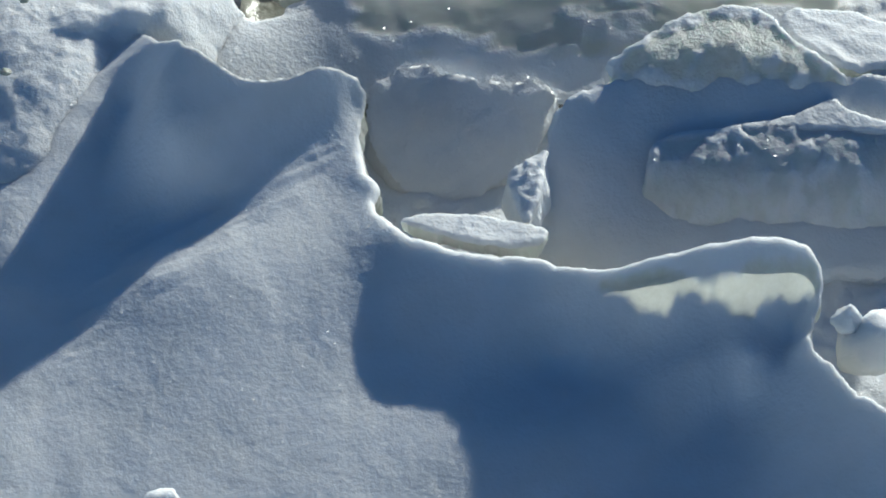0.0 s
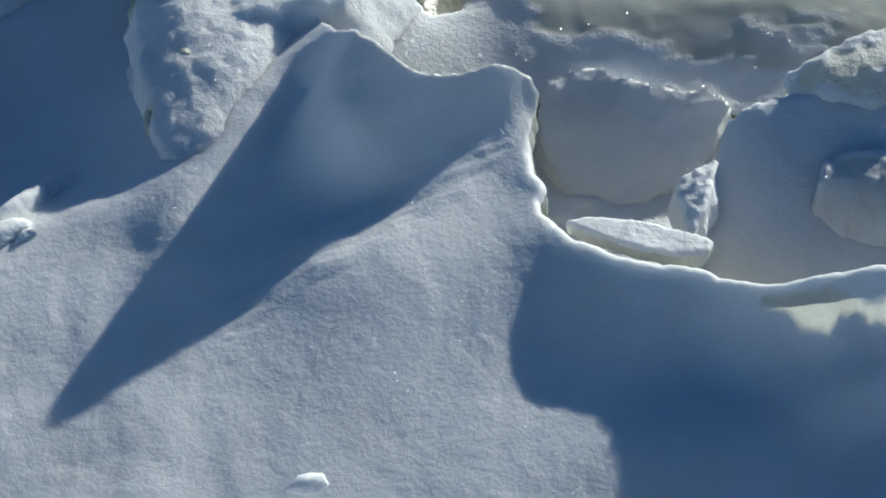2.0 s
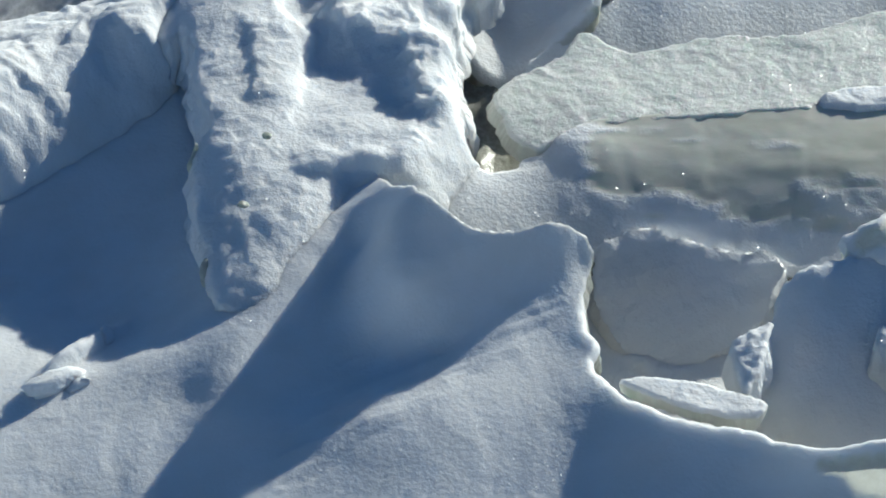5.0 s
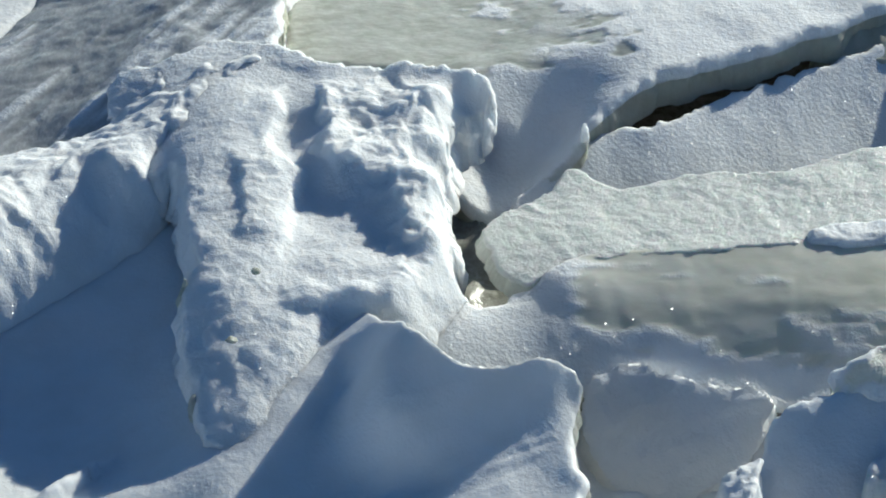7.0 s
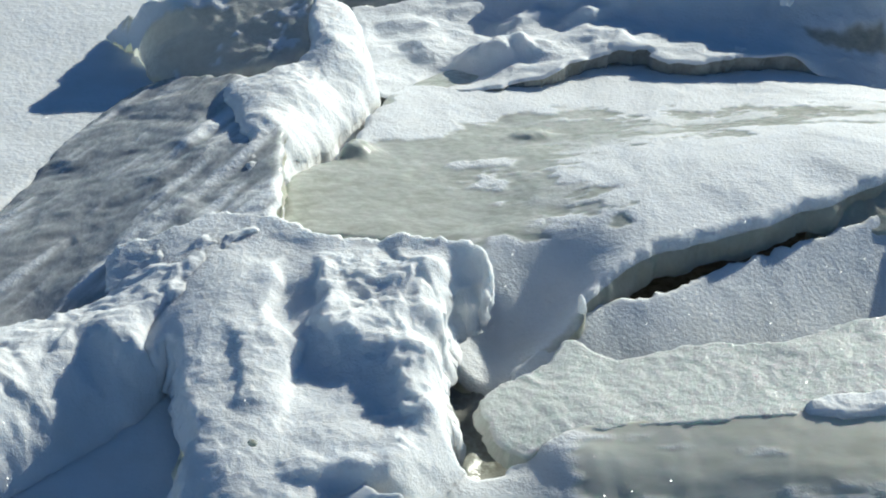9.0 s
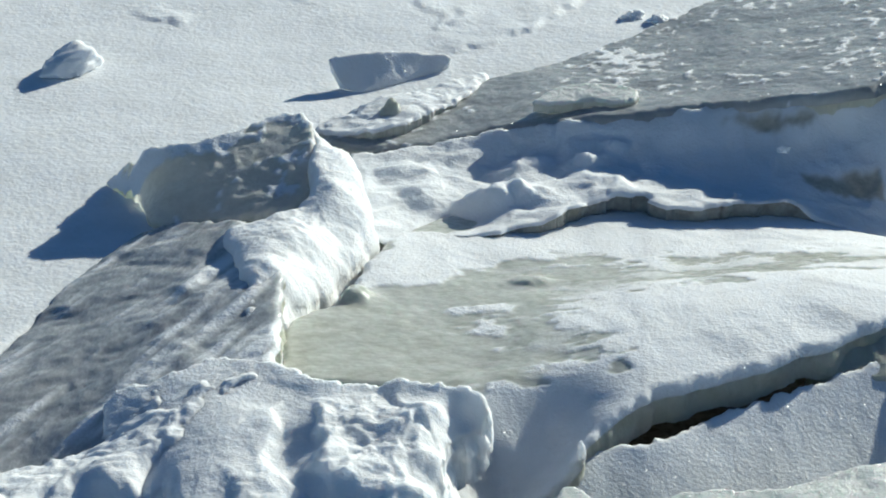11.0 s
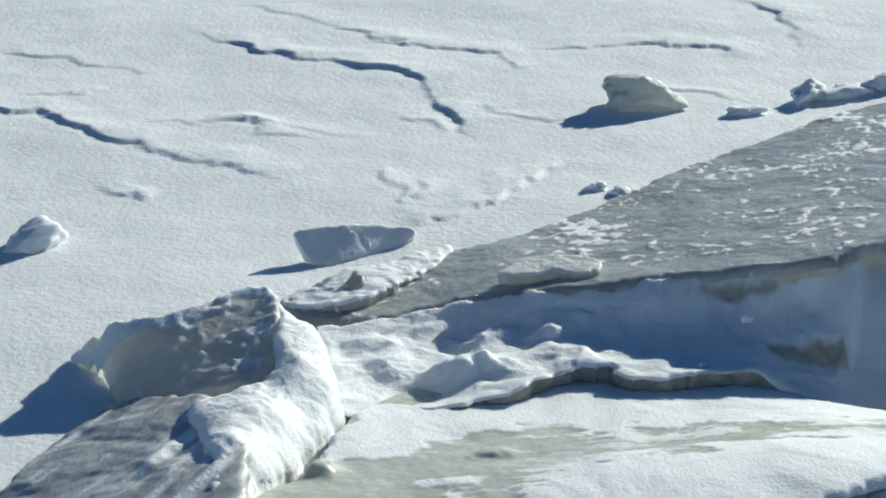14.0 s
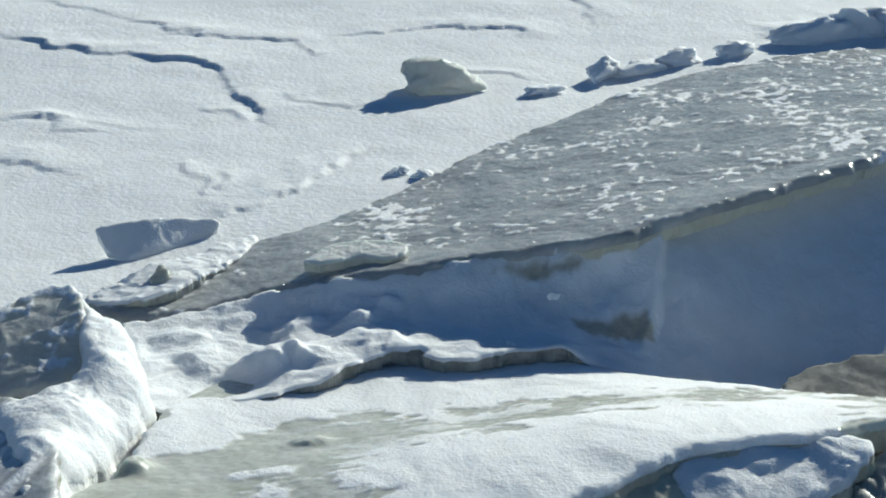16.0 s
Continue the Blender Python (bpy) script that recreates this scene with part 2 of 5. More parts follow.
def sheet(name, outline, res, top_mat, side_mat=None, thick=0.1, lip=0.02, ragged=(0.05, 0.008), relief=(), inner=(), bumps=(), steps=(),
          cover=None, parts=("surface", "edge"), seed=1, stiff=2e-4, shift=0.0, label="", category="", group="", kind="", flare=0.0, sharp=None, crumple=(0.1, 0.0),
          open_near=None, patches=()):
    """One body of snow or ice: its top follows the heights of the outline (and of inner points), with relief, bumps and steps; its rim is
    rounded and falls by 'thick' on a ragged edge. Returns the thing, an Empty that holds the two parts."""
    poly = soften(outline)
    px, py = poly[:, 0], poly[:, 1]
    gx = np.arange(px.min() - 3 * res, px.max() + 3 * res, res)
    gy = np.arange(py.min() - 3 * res, py.max() + 3 * res, res)
    X, Y = np.meshgrid(gx, gy)
    wx = X + ragged[1] * fbm(X, Y, ragged[0], 3, 0.55, seed)
    wy = Y + ragged[1] * fbm(X, Y, ragged[0], 3, 0.55, seed + 40)
    d, _, _ = line_dist(wx, wy, poly, True)
    sd = np.where(inside(wx, wy, poly), d, -d)
    ins = sd > 0
    cell = ins[:-1, :-1].astype(int) + ins[1:, :-1] + ins[:-1, 1:] + ins[1:, 1:] > 0
    used = np.zeros(X.shape, bool)
    used[:-1, :-1] |= cell
    used[1:, :-1] |= cell
    used[:-1, 1:] |= cell
    used[1:, 1:] |= cell
    g0, g1 = np.gradient(sd, res)
    n = np.hypot(g0, g1) + 1e-6
    out = used & ~ins
    X = np.where(out, X - sd * g1 / n, X)
    Y = np.where(out, Y - sd * g0 / n, Y)
    sd = np.where(out, 0, sd)
    ids = np.full(X.shape, -1)
    ids[used] = np.arange(used.sum())
    x, y, s = X[used], Y[used], sd[used]
    # heights: a thin plate bent over the rim and the inner points
    rim = []
    for p, q in zip(poly, np.roll(poly, -1, 0)):
        k = max(1, int(np.hypot(*(q - p)[:2]) / 0.07))
        rim += [p[:3] + (q - p)[:3] * i / k for i in range(k)]
    z = plate(np.array(rim + [r[:3] for r in inner]), x + crumple[1] * fbm(x, y, crumple[0], 3, 0.6, seed + 81), y + crumple[1] * fbm(x, y, crumple[0], 3, 0.6, seed + 82), stiff) + shift
    for size, amp, kindof in relief:
        if isinstance(kindof, (int, float)):      # long ripples along that bearing
            c, sn = math.cos(radians(kindof)), math.sin(radians(kindof))
            z += amp * fbm((x * c + y * sn) * 0.16, -x * sn + y * c, size, 3, 0.55, seed + 13)
            continue
        qx = x + 0.7 * size * fbm(x, y, size * 1.7, 2, 0.5, seed + 61)
        qy = y + 0.7 * size * fbm(x, y, size * 1.7, 2, 0.5, seed + 62)
        z += amp * (ridged(qx, qy, size, 3, seed + 7) if kindof == "ridged" else fbm(qx, qy, size, 4, 0.5, seed + 9))
    for poly_p, size, amp, kindof in patches:      # rougher or smoother stretches, within an outline, fading over its rim
        pd, _, _ = line_dist(x, y, poly_p, True)
        m = smooth(-0.01, 0.03, np.where(inside(x, y, poly_p), pd, -pd))
        qx = x + 0.5 * size * fbm(x, y, size * 1.5, 2, 0.5, seed + 63)
        qy = y + 0.5 * size * fbm(x, y, size * 1.5, 2, 0.5, seed + 64)
        if kindof == "ridged":
            h = ridged(qx, qy, size, 3, seed + 17)
        elif kindof == "puffy":
            h = np.abs(fbm(qx, qy, size, 3, 0.45, seed + 19)) * 2 - 0.6
        elif kindof == "soft":
            h = fbm(qx, qy, size, 3, 0.45, seed + 23)
        else:      # streaks along a bearing
            c, sn = math.cos(radians(kindof)), math.sin(radians(kindof))
            h = fbm((x * c + y * sn) * 0.15, -x * sn + y * c, size, 3, 0.6, seed + 29)
        z += amp * m * h
    for b in bumps:      # place, height, length and width of the bump, its turn
        bx, by, bh, l, w, turn = b
        c, sn = math.cos(radians(turn)), math.sin(radians(turn))
        u, v = ((x - bx) * c + (y - by) * sn) / l, (-(x - bx) * sn + (y - by) * c) / w
        q = u * u + v * v + 0.25 * fbm(x, y, 0.05, 3, 0.5, seed + 3)
        z += bh * np.exp(-np.maximum(q, 0) ** 1.4)
    for pts, high, soft_to, back in steps:     # a small wind-cut step along a line, fading towards both ends
        dd, sg, at = line_dist(x + 0.02 * fbm(x, y, 0.09, 3, 0.5, seed), y + 0.02 * fbm(x, y, 0.07, 3, 0.5, seed + 5), pts)
        fade = np.clip(np.minimum(at, 1 - at) * 6, 0, 1)
        z += high * fade * cut(dd * sg, soft_to, back)
    snow = None
    if cover is not None:
        snow = np.clip(cover(x, y, s), 0, 1)
        z += 0.004 * snow
    if sharp is not None:      # a knife edge along this line, no rounded rim
        lip = lip * (0.12 + 0.88 * smooth(0.02, 0.09, line_dist(x, y, sharp)[0]))
    q = np.clip((lip - s) / lip, 0, 1)
    z = z - lip * (1 - np.sqrt(np.clip(1 - q * q, 0, 1)))
    i = ids
    quads = np.stack([i[:-1, :-1], i[:-1, 1:], i[1:, 1:], i[1:, :-1]], -1)[cell]
    thing = new(name)
    tagged(thing, label, category, group, kind)
    xyz = np.stack([x, y, z], 1)
    top = mesh_of(parts[0], xyz, quads, [top_mat], snow=snow)
    ob = new(parts[0], top)
    ob.parent = thing
    if side_mat is not None:
        # the rim's edges, hung down in rings
        e = np.concatenate([quads[:, [0, 1]], quads[:, [1, 2]], quads[:, [2, 3]], quads[:, [3, 0]]])
        key = np.sort(e, 1)
        _, first, count = np.unique(key, axis=0, return_index=True, return_counts=True)
        e = e[first[count == 1]]
        vs, inv = np.unique(e, return_inverse=True)
        e = inv.reshape(-1, 2)
        if open_near is not None:      # a thin cornice, hollow behind
            far = line_dist(x[vs], y[vs], open_near[0])[0] > open_near[1]
            e = e[far[e].all(1)]
        bx, by, bz = x[vs], y[vs], z[vs]
        ox, oy = g1[used][vs] / n[used][vs], g0[used][vs] / n[used][vs]
        rings, levels = [], np.linspace(0, 1, 9 if thick > 0.06 else 6)
        u = 0.8 * bx + 0.6 * by
        for lv in levels:
            v = bz - thick * lv
            push = min(1.0, thick / 0.08) * (0.016 * fbm(u, v * 1.3, 0.09, 3, 0.55, seed + 21) - 0.010 * lv) * min(1.0, lv * 4) - flare * lv
            rings.append(np.stack([bx - ox * push, by - oy * push, bz - thick * lv * (1 + 0.25 * fbm(bx, by, 0.15, 2, 0.5, seed + 33))], 1))
        nv = len(vs)
        faces = []
        for li in range(len(levels) - 1):
            a = li * nv
            faces.append(np.stack([e[:, 1] + a, e[:, 0] + a, e[:, 0] + a + nv, e[:, 1] + a + nv], 1))
        side = new(parts[1], mesh_of(parts[1], np.concatenate(rings), np.concatenate(faces), [side_mat]))
        side.parent = thing
    return thing


def lump(name, centre, size, turn, mat, seed, rough=0.22, flat=0.0, label="", category="", group="", detail=4, tip=0.0):
    """A broken lump of ice or snow: a faceted ball, worn by noise, sunk a little into what it lies on."""
    bm = bmesh.new()
    bmesh.ops.create_icosphere(bm, subdivisions=detail, radius=1.0)
    rnd = random.Random(seed)
    cuts = [(Vector((rnd.gauss(0, 1), rnd.gauss(0, 1), rnd.gauss(0, 0.8))).normalized(), rnd.uniform(0.55, 0.85)) for _ in range(11)]
    for v in bm.verts:
        p = v.co.copy()
        for nrm, dist in cuts:
            over = p.dot(nrm) - dist
            if over > 0:
                p -= nrm * over * 0.88
        o = Vector((seed * 3.1, seed * 1.7, 0))
        p += p.normalized() * rough * (noise.fractal(p * 1.6 + o, 0.6, 2.1, 6) * 0.75)
        if flat and p.z < -flat:
            p.z = -flat
        v.co = p
    m = Matrix.LocRotScale(centre, Euler((radians(tip), 0, radians(turn))), size)
    bm.transform(m)
    for f in bm.faces:
        f.smooth = True
    me = bpy.data.meshes.new(name)
    bm.to_mesh(me)
    bm.free()
    me.materials.append(mat)
    return tagged(new(name, me), label, category, group)


# ---- the lake's snowfield: one sheet to the horizon, sunk under the ridge ----
def spaced(lo, hi, step, far):
    mid = np.arange(lo, hi, step)
    k = step * np.cumsum(1.16 ** np.arange(1, 70))
    k = k[k < far]
    return np.concatenate([lo - k[::-1], mid, hi + k])


RIDGE = [(-1.449, 4.239, 0.000), (-1.202, 4.379, 0.000), (-1.047, 4.713, 0.000), (-0.926, 5.018, 0.000), (-0.801, 5.163, 0.000),
    (-0.558, 5.775, 0.000), (-0.262, 5.935, 0.000), (0.170, 6.230, 0.000), (0.427, 6.412, 0.000), (0.988, 7.019, 0.000), (1.406, 7.378, 0.000),
    (1.743, 7.684, 0.000), (2.249, 7.976, 0.000), (3.021, 8.041, 0.000), (4.067, 8.075, 0.000), (2.408, 4.166, 0.000), (1.788, 2.625, 0.000),
    (1.293, 1.643, 0.000), (-0.827, 1.901, 0.000), (-1.437, 2.243, 0.000), (-1.921, 3.727, 0.000)]
CUTS = [
    ([(1.659, 9.640, 0.000), (1.811, 9.387, 0.000), (1.815, 9.078, 0.000), (1.792, 8.835, 0.000)], 0.012, 0.30, 0.08),
    ([(-0.893, 7.752, 0.000), (-0.617, 7.725, 0.000), (-0.561, 7.564, 0.000), (-0.356, 7.503, 0.000)], 0.007, 0.15, 0.05),
    ([(-1.836, 8.766, 0.000), (-1.566, 8.669, 0.000), (-1.085, 8.438, 0.000)], 0.008, 0.20, 0.06),
    ([(0.329, 7.919, 0.000), (0.485, 7.763, 0.000), (0.665, 7.707, 0.000)], 0.006, 0.12, 0.05),
    ([(-0.045, 7.811, 0.000), (0.116, 7.733, 0.000), (0.146, 7.550, 0.000)], 0.006, 0.10, 0.05),
    ([(0.031, 7.030, 0.000), (0.045, 6.924, 0.000), (-0.001, 6.834, 0.000)], 0.009, 0.10, 0.06),
    ([(-0.805, 9.655, 0.000), (-0.427, 9.274, 0.000), (-0.181, 9.048, 0.000), (0.055, 8.813, 0.000)], 0.008, 0.30, 0.08),
    ([(-1.066, 9.164, 0.000), (-0.613, 8.731, 0.000), (-0.200, 8.505, 0.000), (0.073, 8.375, 0.000), (0.118, 8.085, 0.000),
        (0.206, 7.774, 0.000), (0.249, 7.484, 0.000)], 0.017, 0.30, 0.10),
    ([(-1.985, 8.009, 0.000), (-1.540, 7.891, 0.000), (-1.136, 7.487, 0.000), (-0.870, 7.281, 0.000), (-0.645, 7.182, 0.000),
        (-0.516, 7.009, 0.000)], 0.013, 0.25, 0.08),
    ([(-1.167, 7.010, 0.000), (-0.966, 6.827, 0.000)], 0.009, 0.12, 0.05),
    ([(-0.129, 7.116, 0.000), (-0.038, 6.947, 0.000), (-0.017, 6.719, 0.000)], 0.009, 0.10, 0.08),
    ([(-0.210, 8.966, 0.000), (0.179, 8.804, 0.000), (0.432, 8.701, 0.000), (0.476, 8.469, 0.000)], 0.012, 0.30, 0.08),
    ([(0.564, 8.794, 0.000), (1.084, 8.849, 0.000), (1.414, 8.811, 0.000), (1.440, 8.636, 0.000)], 0.013, 0.25, 0.08),
    ([(-1.649, 8.112, 0.000), (-1.297, 8.152, 0.000)], 0.009, 0.15, 0.05),
    ([(-1.096, 7.702, 0.000), (-0.642, 7.739, 0.000), (-0.559, 7.521, 0.000)], 0.007, 0.15, 0.05),
    ([(-0.001, 6.521, 0.000), (0.200, 6.650, 0.000), (0.462, 7.008, 0.000), (0.614, 7.225, 0.000)], 0.014, 0.20, 0.08),
    ([(2.560, 8.369, 0.000), (2.946, 8.598, 0.000), (3.216, 8.447, 0.000)], 0.03, 0.40, 0.12),
    ([(0.813, 8.169, -0.000), (1.199, 8.134, 0.000), (1.422, 8.005, 0.000)], 0.008, 0.12, 0.05),
    ([(-0.820, 7.803, -0.000), (-0.615, 7.725, 0.000), (-0.079, 7.455, 0.000)], 0.006, 0.12, 0.05),
]


def ground():
    gx, gy = spaced(-2.3, 3.6, 0.013, 600.0), spaced(3.9, 10.2, 0.013, 600.0)
    X, Y = np.meshgrid(gx, gy)
    x, y = X.ravel(), Y.ravel()
    near = (np.abs(x) < 12) & (y > -6) & (y < 22)
    z = np.zeros_like(x)
    xn, yn = x[near], y[near]
    zn = 0.010 * fbm(xn * 0.8, yn, 0.9, 3, 0.45, 3) + 0.0007 * fbm(xn, yn * 0.6, 0.09, 3, 0.6, 8)
    for pts, high, soft_to, back in CUTS:
        dd, sg, at = line_dist(xn + 0.04 * fbm(xn, yn, 0.2, 3, 0.5, 2), yn + 0.05 * fbm(xn, yn, 0.22, 4, 0.55, 5), pts)
        fade = np.clip(np.minimum(at, 1 - at) * 7, 0, 1) * np.clip(0.75 + 0.6 * fbm(xn, yn, 0.5, 3, 0.6, 12), 0.4, 1.15)
        zn += 0.9 * high * fade * cut(dd * sg, soft_to, back)
    zn += 0.0014 * np.maximum(ridged(xn * 0.8 + 0.35 * yn, yn * 1.1 - 0.3 * xn, 0.6, 3, 19) - 0.3, 0) * smooth(5.0, 7.0, yn)
    ring = soften(RIDGE)
    dd, _, _ = line_dist(xn, yn, ring, True)
    dd = np.where(inside(xn, yn, ring), dd, -dd)
    zn -= 0.40 * smooth(0.02, 0.22, dd)
    z[near] = zn
    nx, ny = len(gx), len(gy)
    i = np.arange(nx * ny).reshape(ny, nx)
    quads = np.stack([i[:-1, :-1], i[:-1, 1:], i[1:, 1:], i[1:, :-1]], -1).reshape(-1, 4)
    ob = new("ground", mesh_of("ground", np.stack([x, y, z], 1), quads, [SNOW_FIELD]))
    return tagged(ob, "white wind-packed snowfield with thin wind-cut steps over lake ice", "snow ground", kind="structure")


ground()
PIT = [(-0.115, 3.861, -0.080), (0.016, 3.831, -0.060), (0.282, 3.935, -0.050), (0.249, 3.258, -0.100), (-0.103, 3.258, -0.100)]
sheet("ice_floor", PIT, 0.012, ICE_OLIVE, None, relief=[(0.12, 0.02, "")], parts=("ice_surface", "ice_edge"), seed=15, label="grey-brown wet ice at the bottom of the gap", category="ice floor")
wm = bmesh.new()
bmesh.ops.create_grid(wm, x_segments=2, y_segments=2, size=1.0)
bmesh.ops.transform(wm, matrix=Matrix.LocRotScale((0.9, 4.0, -0.22), None, (3.2, 2.3, 1.0)), verts=wm.verts)
wme = bpy.data.meshes.new("water")
wm.to_mesh(wme)
wm.free()
wme.materials.append(ICE_DARK)
tagged(new("water", wme), "dark wet ice in the depth of the cracks under the ridge", "ice", kind="structure")


# ---- how snow lies on the plates ----
def streaks(bias, sx, sy, size, turn=0.0, seed=0, edge=(-0.06, 0.08), clumps=0.0):
    c, s = math.cos(radians(turn)), math.sin(radians(turn))

    def cover(x, y, rim):
        u, v = x * c + y * s, -x * s + y * c
        return smooth(*edge, fbm(u * sx, v * sy, size, 4, 0.55, seed) + clumps * fbm(x, y, 0.4, 2, 0.5, seed + 70) + bias(x, y, rim))
    return cover


# ---- the tilted ice sheet on the far side, with its raised front edge ----
UPPER = [(0.170, 6.257, 0.030), (0.430, 6.467, 0.010), (0.666, 6.703, 0.010), (0.973, 7.067, 0.010), (1.140, 7.209, 0.010),
    (1.423, 7.480, 0.010), (1.740, 7.785, 0.010), (2.053, 7.985, 0.010), (2.562, 8.200, 0.010), (3.134, 8.221, 0.020), (3.864, 8.214, 0.020),
    (3.039, 6.397, 0.320), (2.246, 6.072, 0.300), (1.863, 5.874, 0.280), (1.447, 5.689, 0.260), (1.269, 5.609, 0.240), (0.994, 5.649, 0.190),
    (0.643, 5.654, 0.150), (0.382, 5.672, 0.110), (0.174, 5.715, 0.075), (0.033, 5.681, 0.050), (-0.140, 5.618, 0.040), (-0.329, 5.666, 0.030),
    (-0.405, 5.853, 0.020), (-0.286, 5.999, 0.020), (-0.105, 6.095, 0.020), (0.082, 6.195, 0.020)]
sheet("ice_sheet", UPPER, 0.008, PLATE_GREY, ICE_EDGE, thick=0.04, lip=0.035, ragged=(0.14, 0.018), relief=[(0.3, 0.006, ""), (0.03, 0.0010, "")],
      cover=streaks(lambda x, y, r: -0.52 - 0.5 * smooth(0.22, 0.10, r) * (y < 6.3), 1.0, 0.8, 0.05, -20, 4, (-0.01, 0.03), 0.8), parts=("ice_surface", "ice_edge"), seed=11, crumple=(0.2, 0.0),
      label="tilted sheet of clouded grey ice with snow crumbs", category="ice sheet", group="ice sheets of the ridge")

# ---- the shaded trough in front of it ----
TROUGH = [(-0.252, 5.309, 0.015), (-0.317, 5.622, 0.022), (-0.143, 5.631, 0.033), (0.031, 5.691, 0.043), (0.172, 5.724, 0.067),
    (0.380, 5.687, 0.100), (0.639, 5.673, 0.138), (0.998, 5.674, 0.175), (1.280, 5.653, 0.215)] + [(1.509, 5.933, 0.180), (1.941, 6.123, 0.200), (2.339, 6.327, 0.220),
    (3.175, 6.692, 0.250), (2.488, 5.012, -0.190), (1.928, 5.044, -0.170), (1.645, 5.057, -0.140), (1.298, 5.154, -0.090)] + [(1.175, 5.212, -0.030), (1.079, 5.233, -0.015), (1.034, 5.251, 0.020), (1.008, 5.273, 0.030), (0.847, 5.239, 0.035),
    (0.679, 5.201, 0.035), (0.610, 5.239, 0.037), (0.592, 5.310, 0.040), (0.456, 5.259, 0.042), (0.370, 5.194, 0.040),
    (0.301, 5.122, 0.035), (0.253, 5.114, 0.030), (0.140, 5.076, 0.015), (0.028, 5.057, 0.010), (-0.130, 5.021, 0.010),
    (-0.227, 5.083, 0.015)]
OLIVE = [(0.862, 5.632), (0.990, 5.636), (1.130, 5.624), (1.118, 5.600), (1.061, 5.588), (0.962, 5.604)]
# flat brown patch, colour in place of the shaded opening under the step
NOTCH_SHADE = [(1.072, 5.461), (1.163, 5.446), (1.249, 5.462), (1.305, 5.468), (1.320, 5.390), (1.204, 5.380), (1.106, 5.402)]


def shelf_cover(x, y, rim):
    """Snow everywhere but on bare olive ice and a brown patch painting the notch's shade."""
    bare = np.zeros(x.shape)
    for poly in (OLIVE, NOTCH_SHADE):
        d, _, _ = line_dist(x, y, poly, True)
        bare = np.maximum(bare, smooth(-0.014, 0.016, np.where(inside(x, y, poly), d, -d) + 0.014 * fbm(x, y, 0.06, 3, 0.55, 33)))
    return 1 - 0.9 * bare


sheet("snow_shelf", TROUGH, 0.0065, SHELF_SNOW, ICE_OLIVE, crumple=(0.12, 0.008), thick=0.05, lip=0.010, ragged=(0.06, 0.012), relief=[(0.30, 0.006, ""), (0.06, 0.0022, "")],
      inner=[(-0.141, 5.519, 0.030), (-0.137, 5.337, 0.020), (-0.134, 5.180, 0.003), (0.031, 5.663, 0.042), (0.030, 5.559, 0.012), (0.030, 5.375, 0.002), (0.029, 5.231, -0.021), (0.207, 5.709, 0.064), (0.204, 5.608, 0.019), (0.199, 5.426, 0.016), (0.192, 5.200, 0.012),
          (0.379, 5.672, 0.095), (0.375, 5.574, 0.034), (0.365, 5.387, 0.034), (0.354, 5.199, 0.031), (0.552, 5.663, 0.125), (0.546, 5.559, 0.049), (0.534, 5.411, 0.041), (0.523, 5.284, 0.041), (0.724, 5.660, 0.145), (0.717, 5.561, 0.067), (0.705, 5.435, 0.031), (0.684, 5.244, 0.031),
          (0.987, 5.684, 0.150), (0.979, 5.599, 0.088), (0.964, 5.473, 0.032), (0.938, 5.293, 0.022), (1.211, 5.684, 0.180), (1.201, 5.598, 0.107), (1.188, 5.498, 0.039), (1.177, 5.418, 0.001), (1.155, 5.283, -0.028),
          (1.640, 5.695, 0.060), (2.048, 5.809, 0.050), (1.487, 5.434, -0.070), (1.839, 5.412, -0.130)],
      bumps=[(*spot[:2], high, long, wide, turn) for spot, high, long, wide, turn in zip([(0.148, 5.296, 0.030), (0.440, 5.516, 0.050), (0.521, 5.576, 0.070), (0.253, 5.537, 0.050), (-0.037, 5.355, 0.030)],
             (0.060, 0.024, 0.026, 0.026, 0.015), (0.13, 0.09, 0.04, 0.07, 0.08), (0.055, 0.03, 0.025, 0.04, 0.06), (10, 20, 0, 25, 0))],
      patches=[([(-0.226, 5.519, 0.030), (0.100, 5.644, 0.050), (0.379, 5.663, 0.080), (0.584, 5.618, 0.080), (0.645, 5.352, 0.050),
    (0.455, 5.248, 0.040), (0.286, 5.144, 0.030), (-0.212, 5.109, 0.020)], 0.16, 0.014, "soft"),
          ([(0.631, 5.572, 0.100), (1.353, 5.678, 0.130), (1.294, 5.337, 0.020), (0.686, 5.273, 0.050)], 0.22, 0.012, "soft")],
      steps=[([(1.320, 5.372, 0.000), (1.392, 5.640, 0.000), (1.482, 5.984, 0.000)], 0.04, 0.25, 0.10)], cover=shelf_cover,
      parts=("snow_cover", "ice_edge"), seed=23, label="blue-shaded hollow of drifted snow with a broken ice ledge", category="snow shelf")

POOL = [(1.639, 5.170, -0.030), (1.741, 5.303, -0.020), (1.907, 5.355, -0.010), (2.286, 5.412, -0.010), (2.652, 5.409, -0.030),
    (2.469, 4.973, -0.080), (1.920, 5.025, -0.070), (1.738, 5.085, -0.060)]
sheet("bare_ice", POOL, 0.010, ICE_SHADE, ICE_SHADE, thick=0.03, lip=0.006, ragged=(0.12, 0.02), relief=[(0.2, 0.004, "")], parts=("ice_surface", "ice_edge"), seed=29, shift=-0.085,
      label="patch of dark grey bare ice in the hollow", category="bare ice")

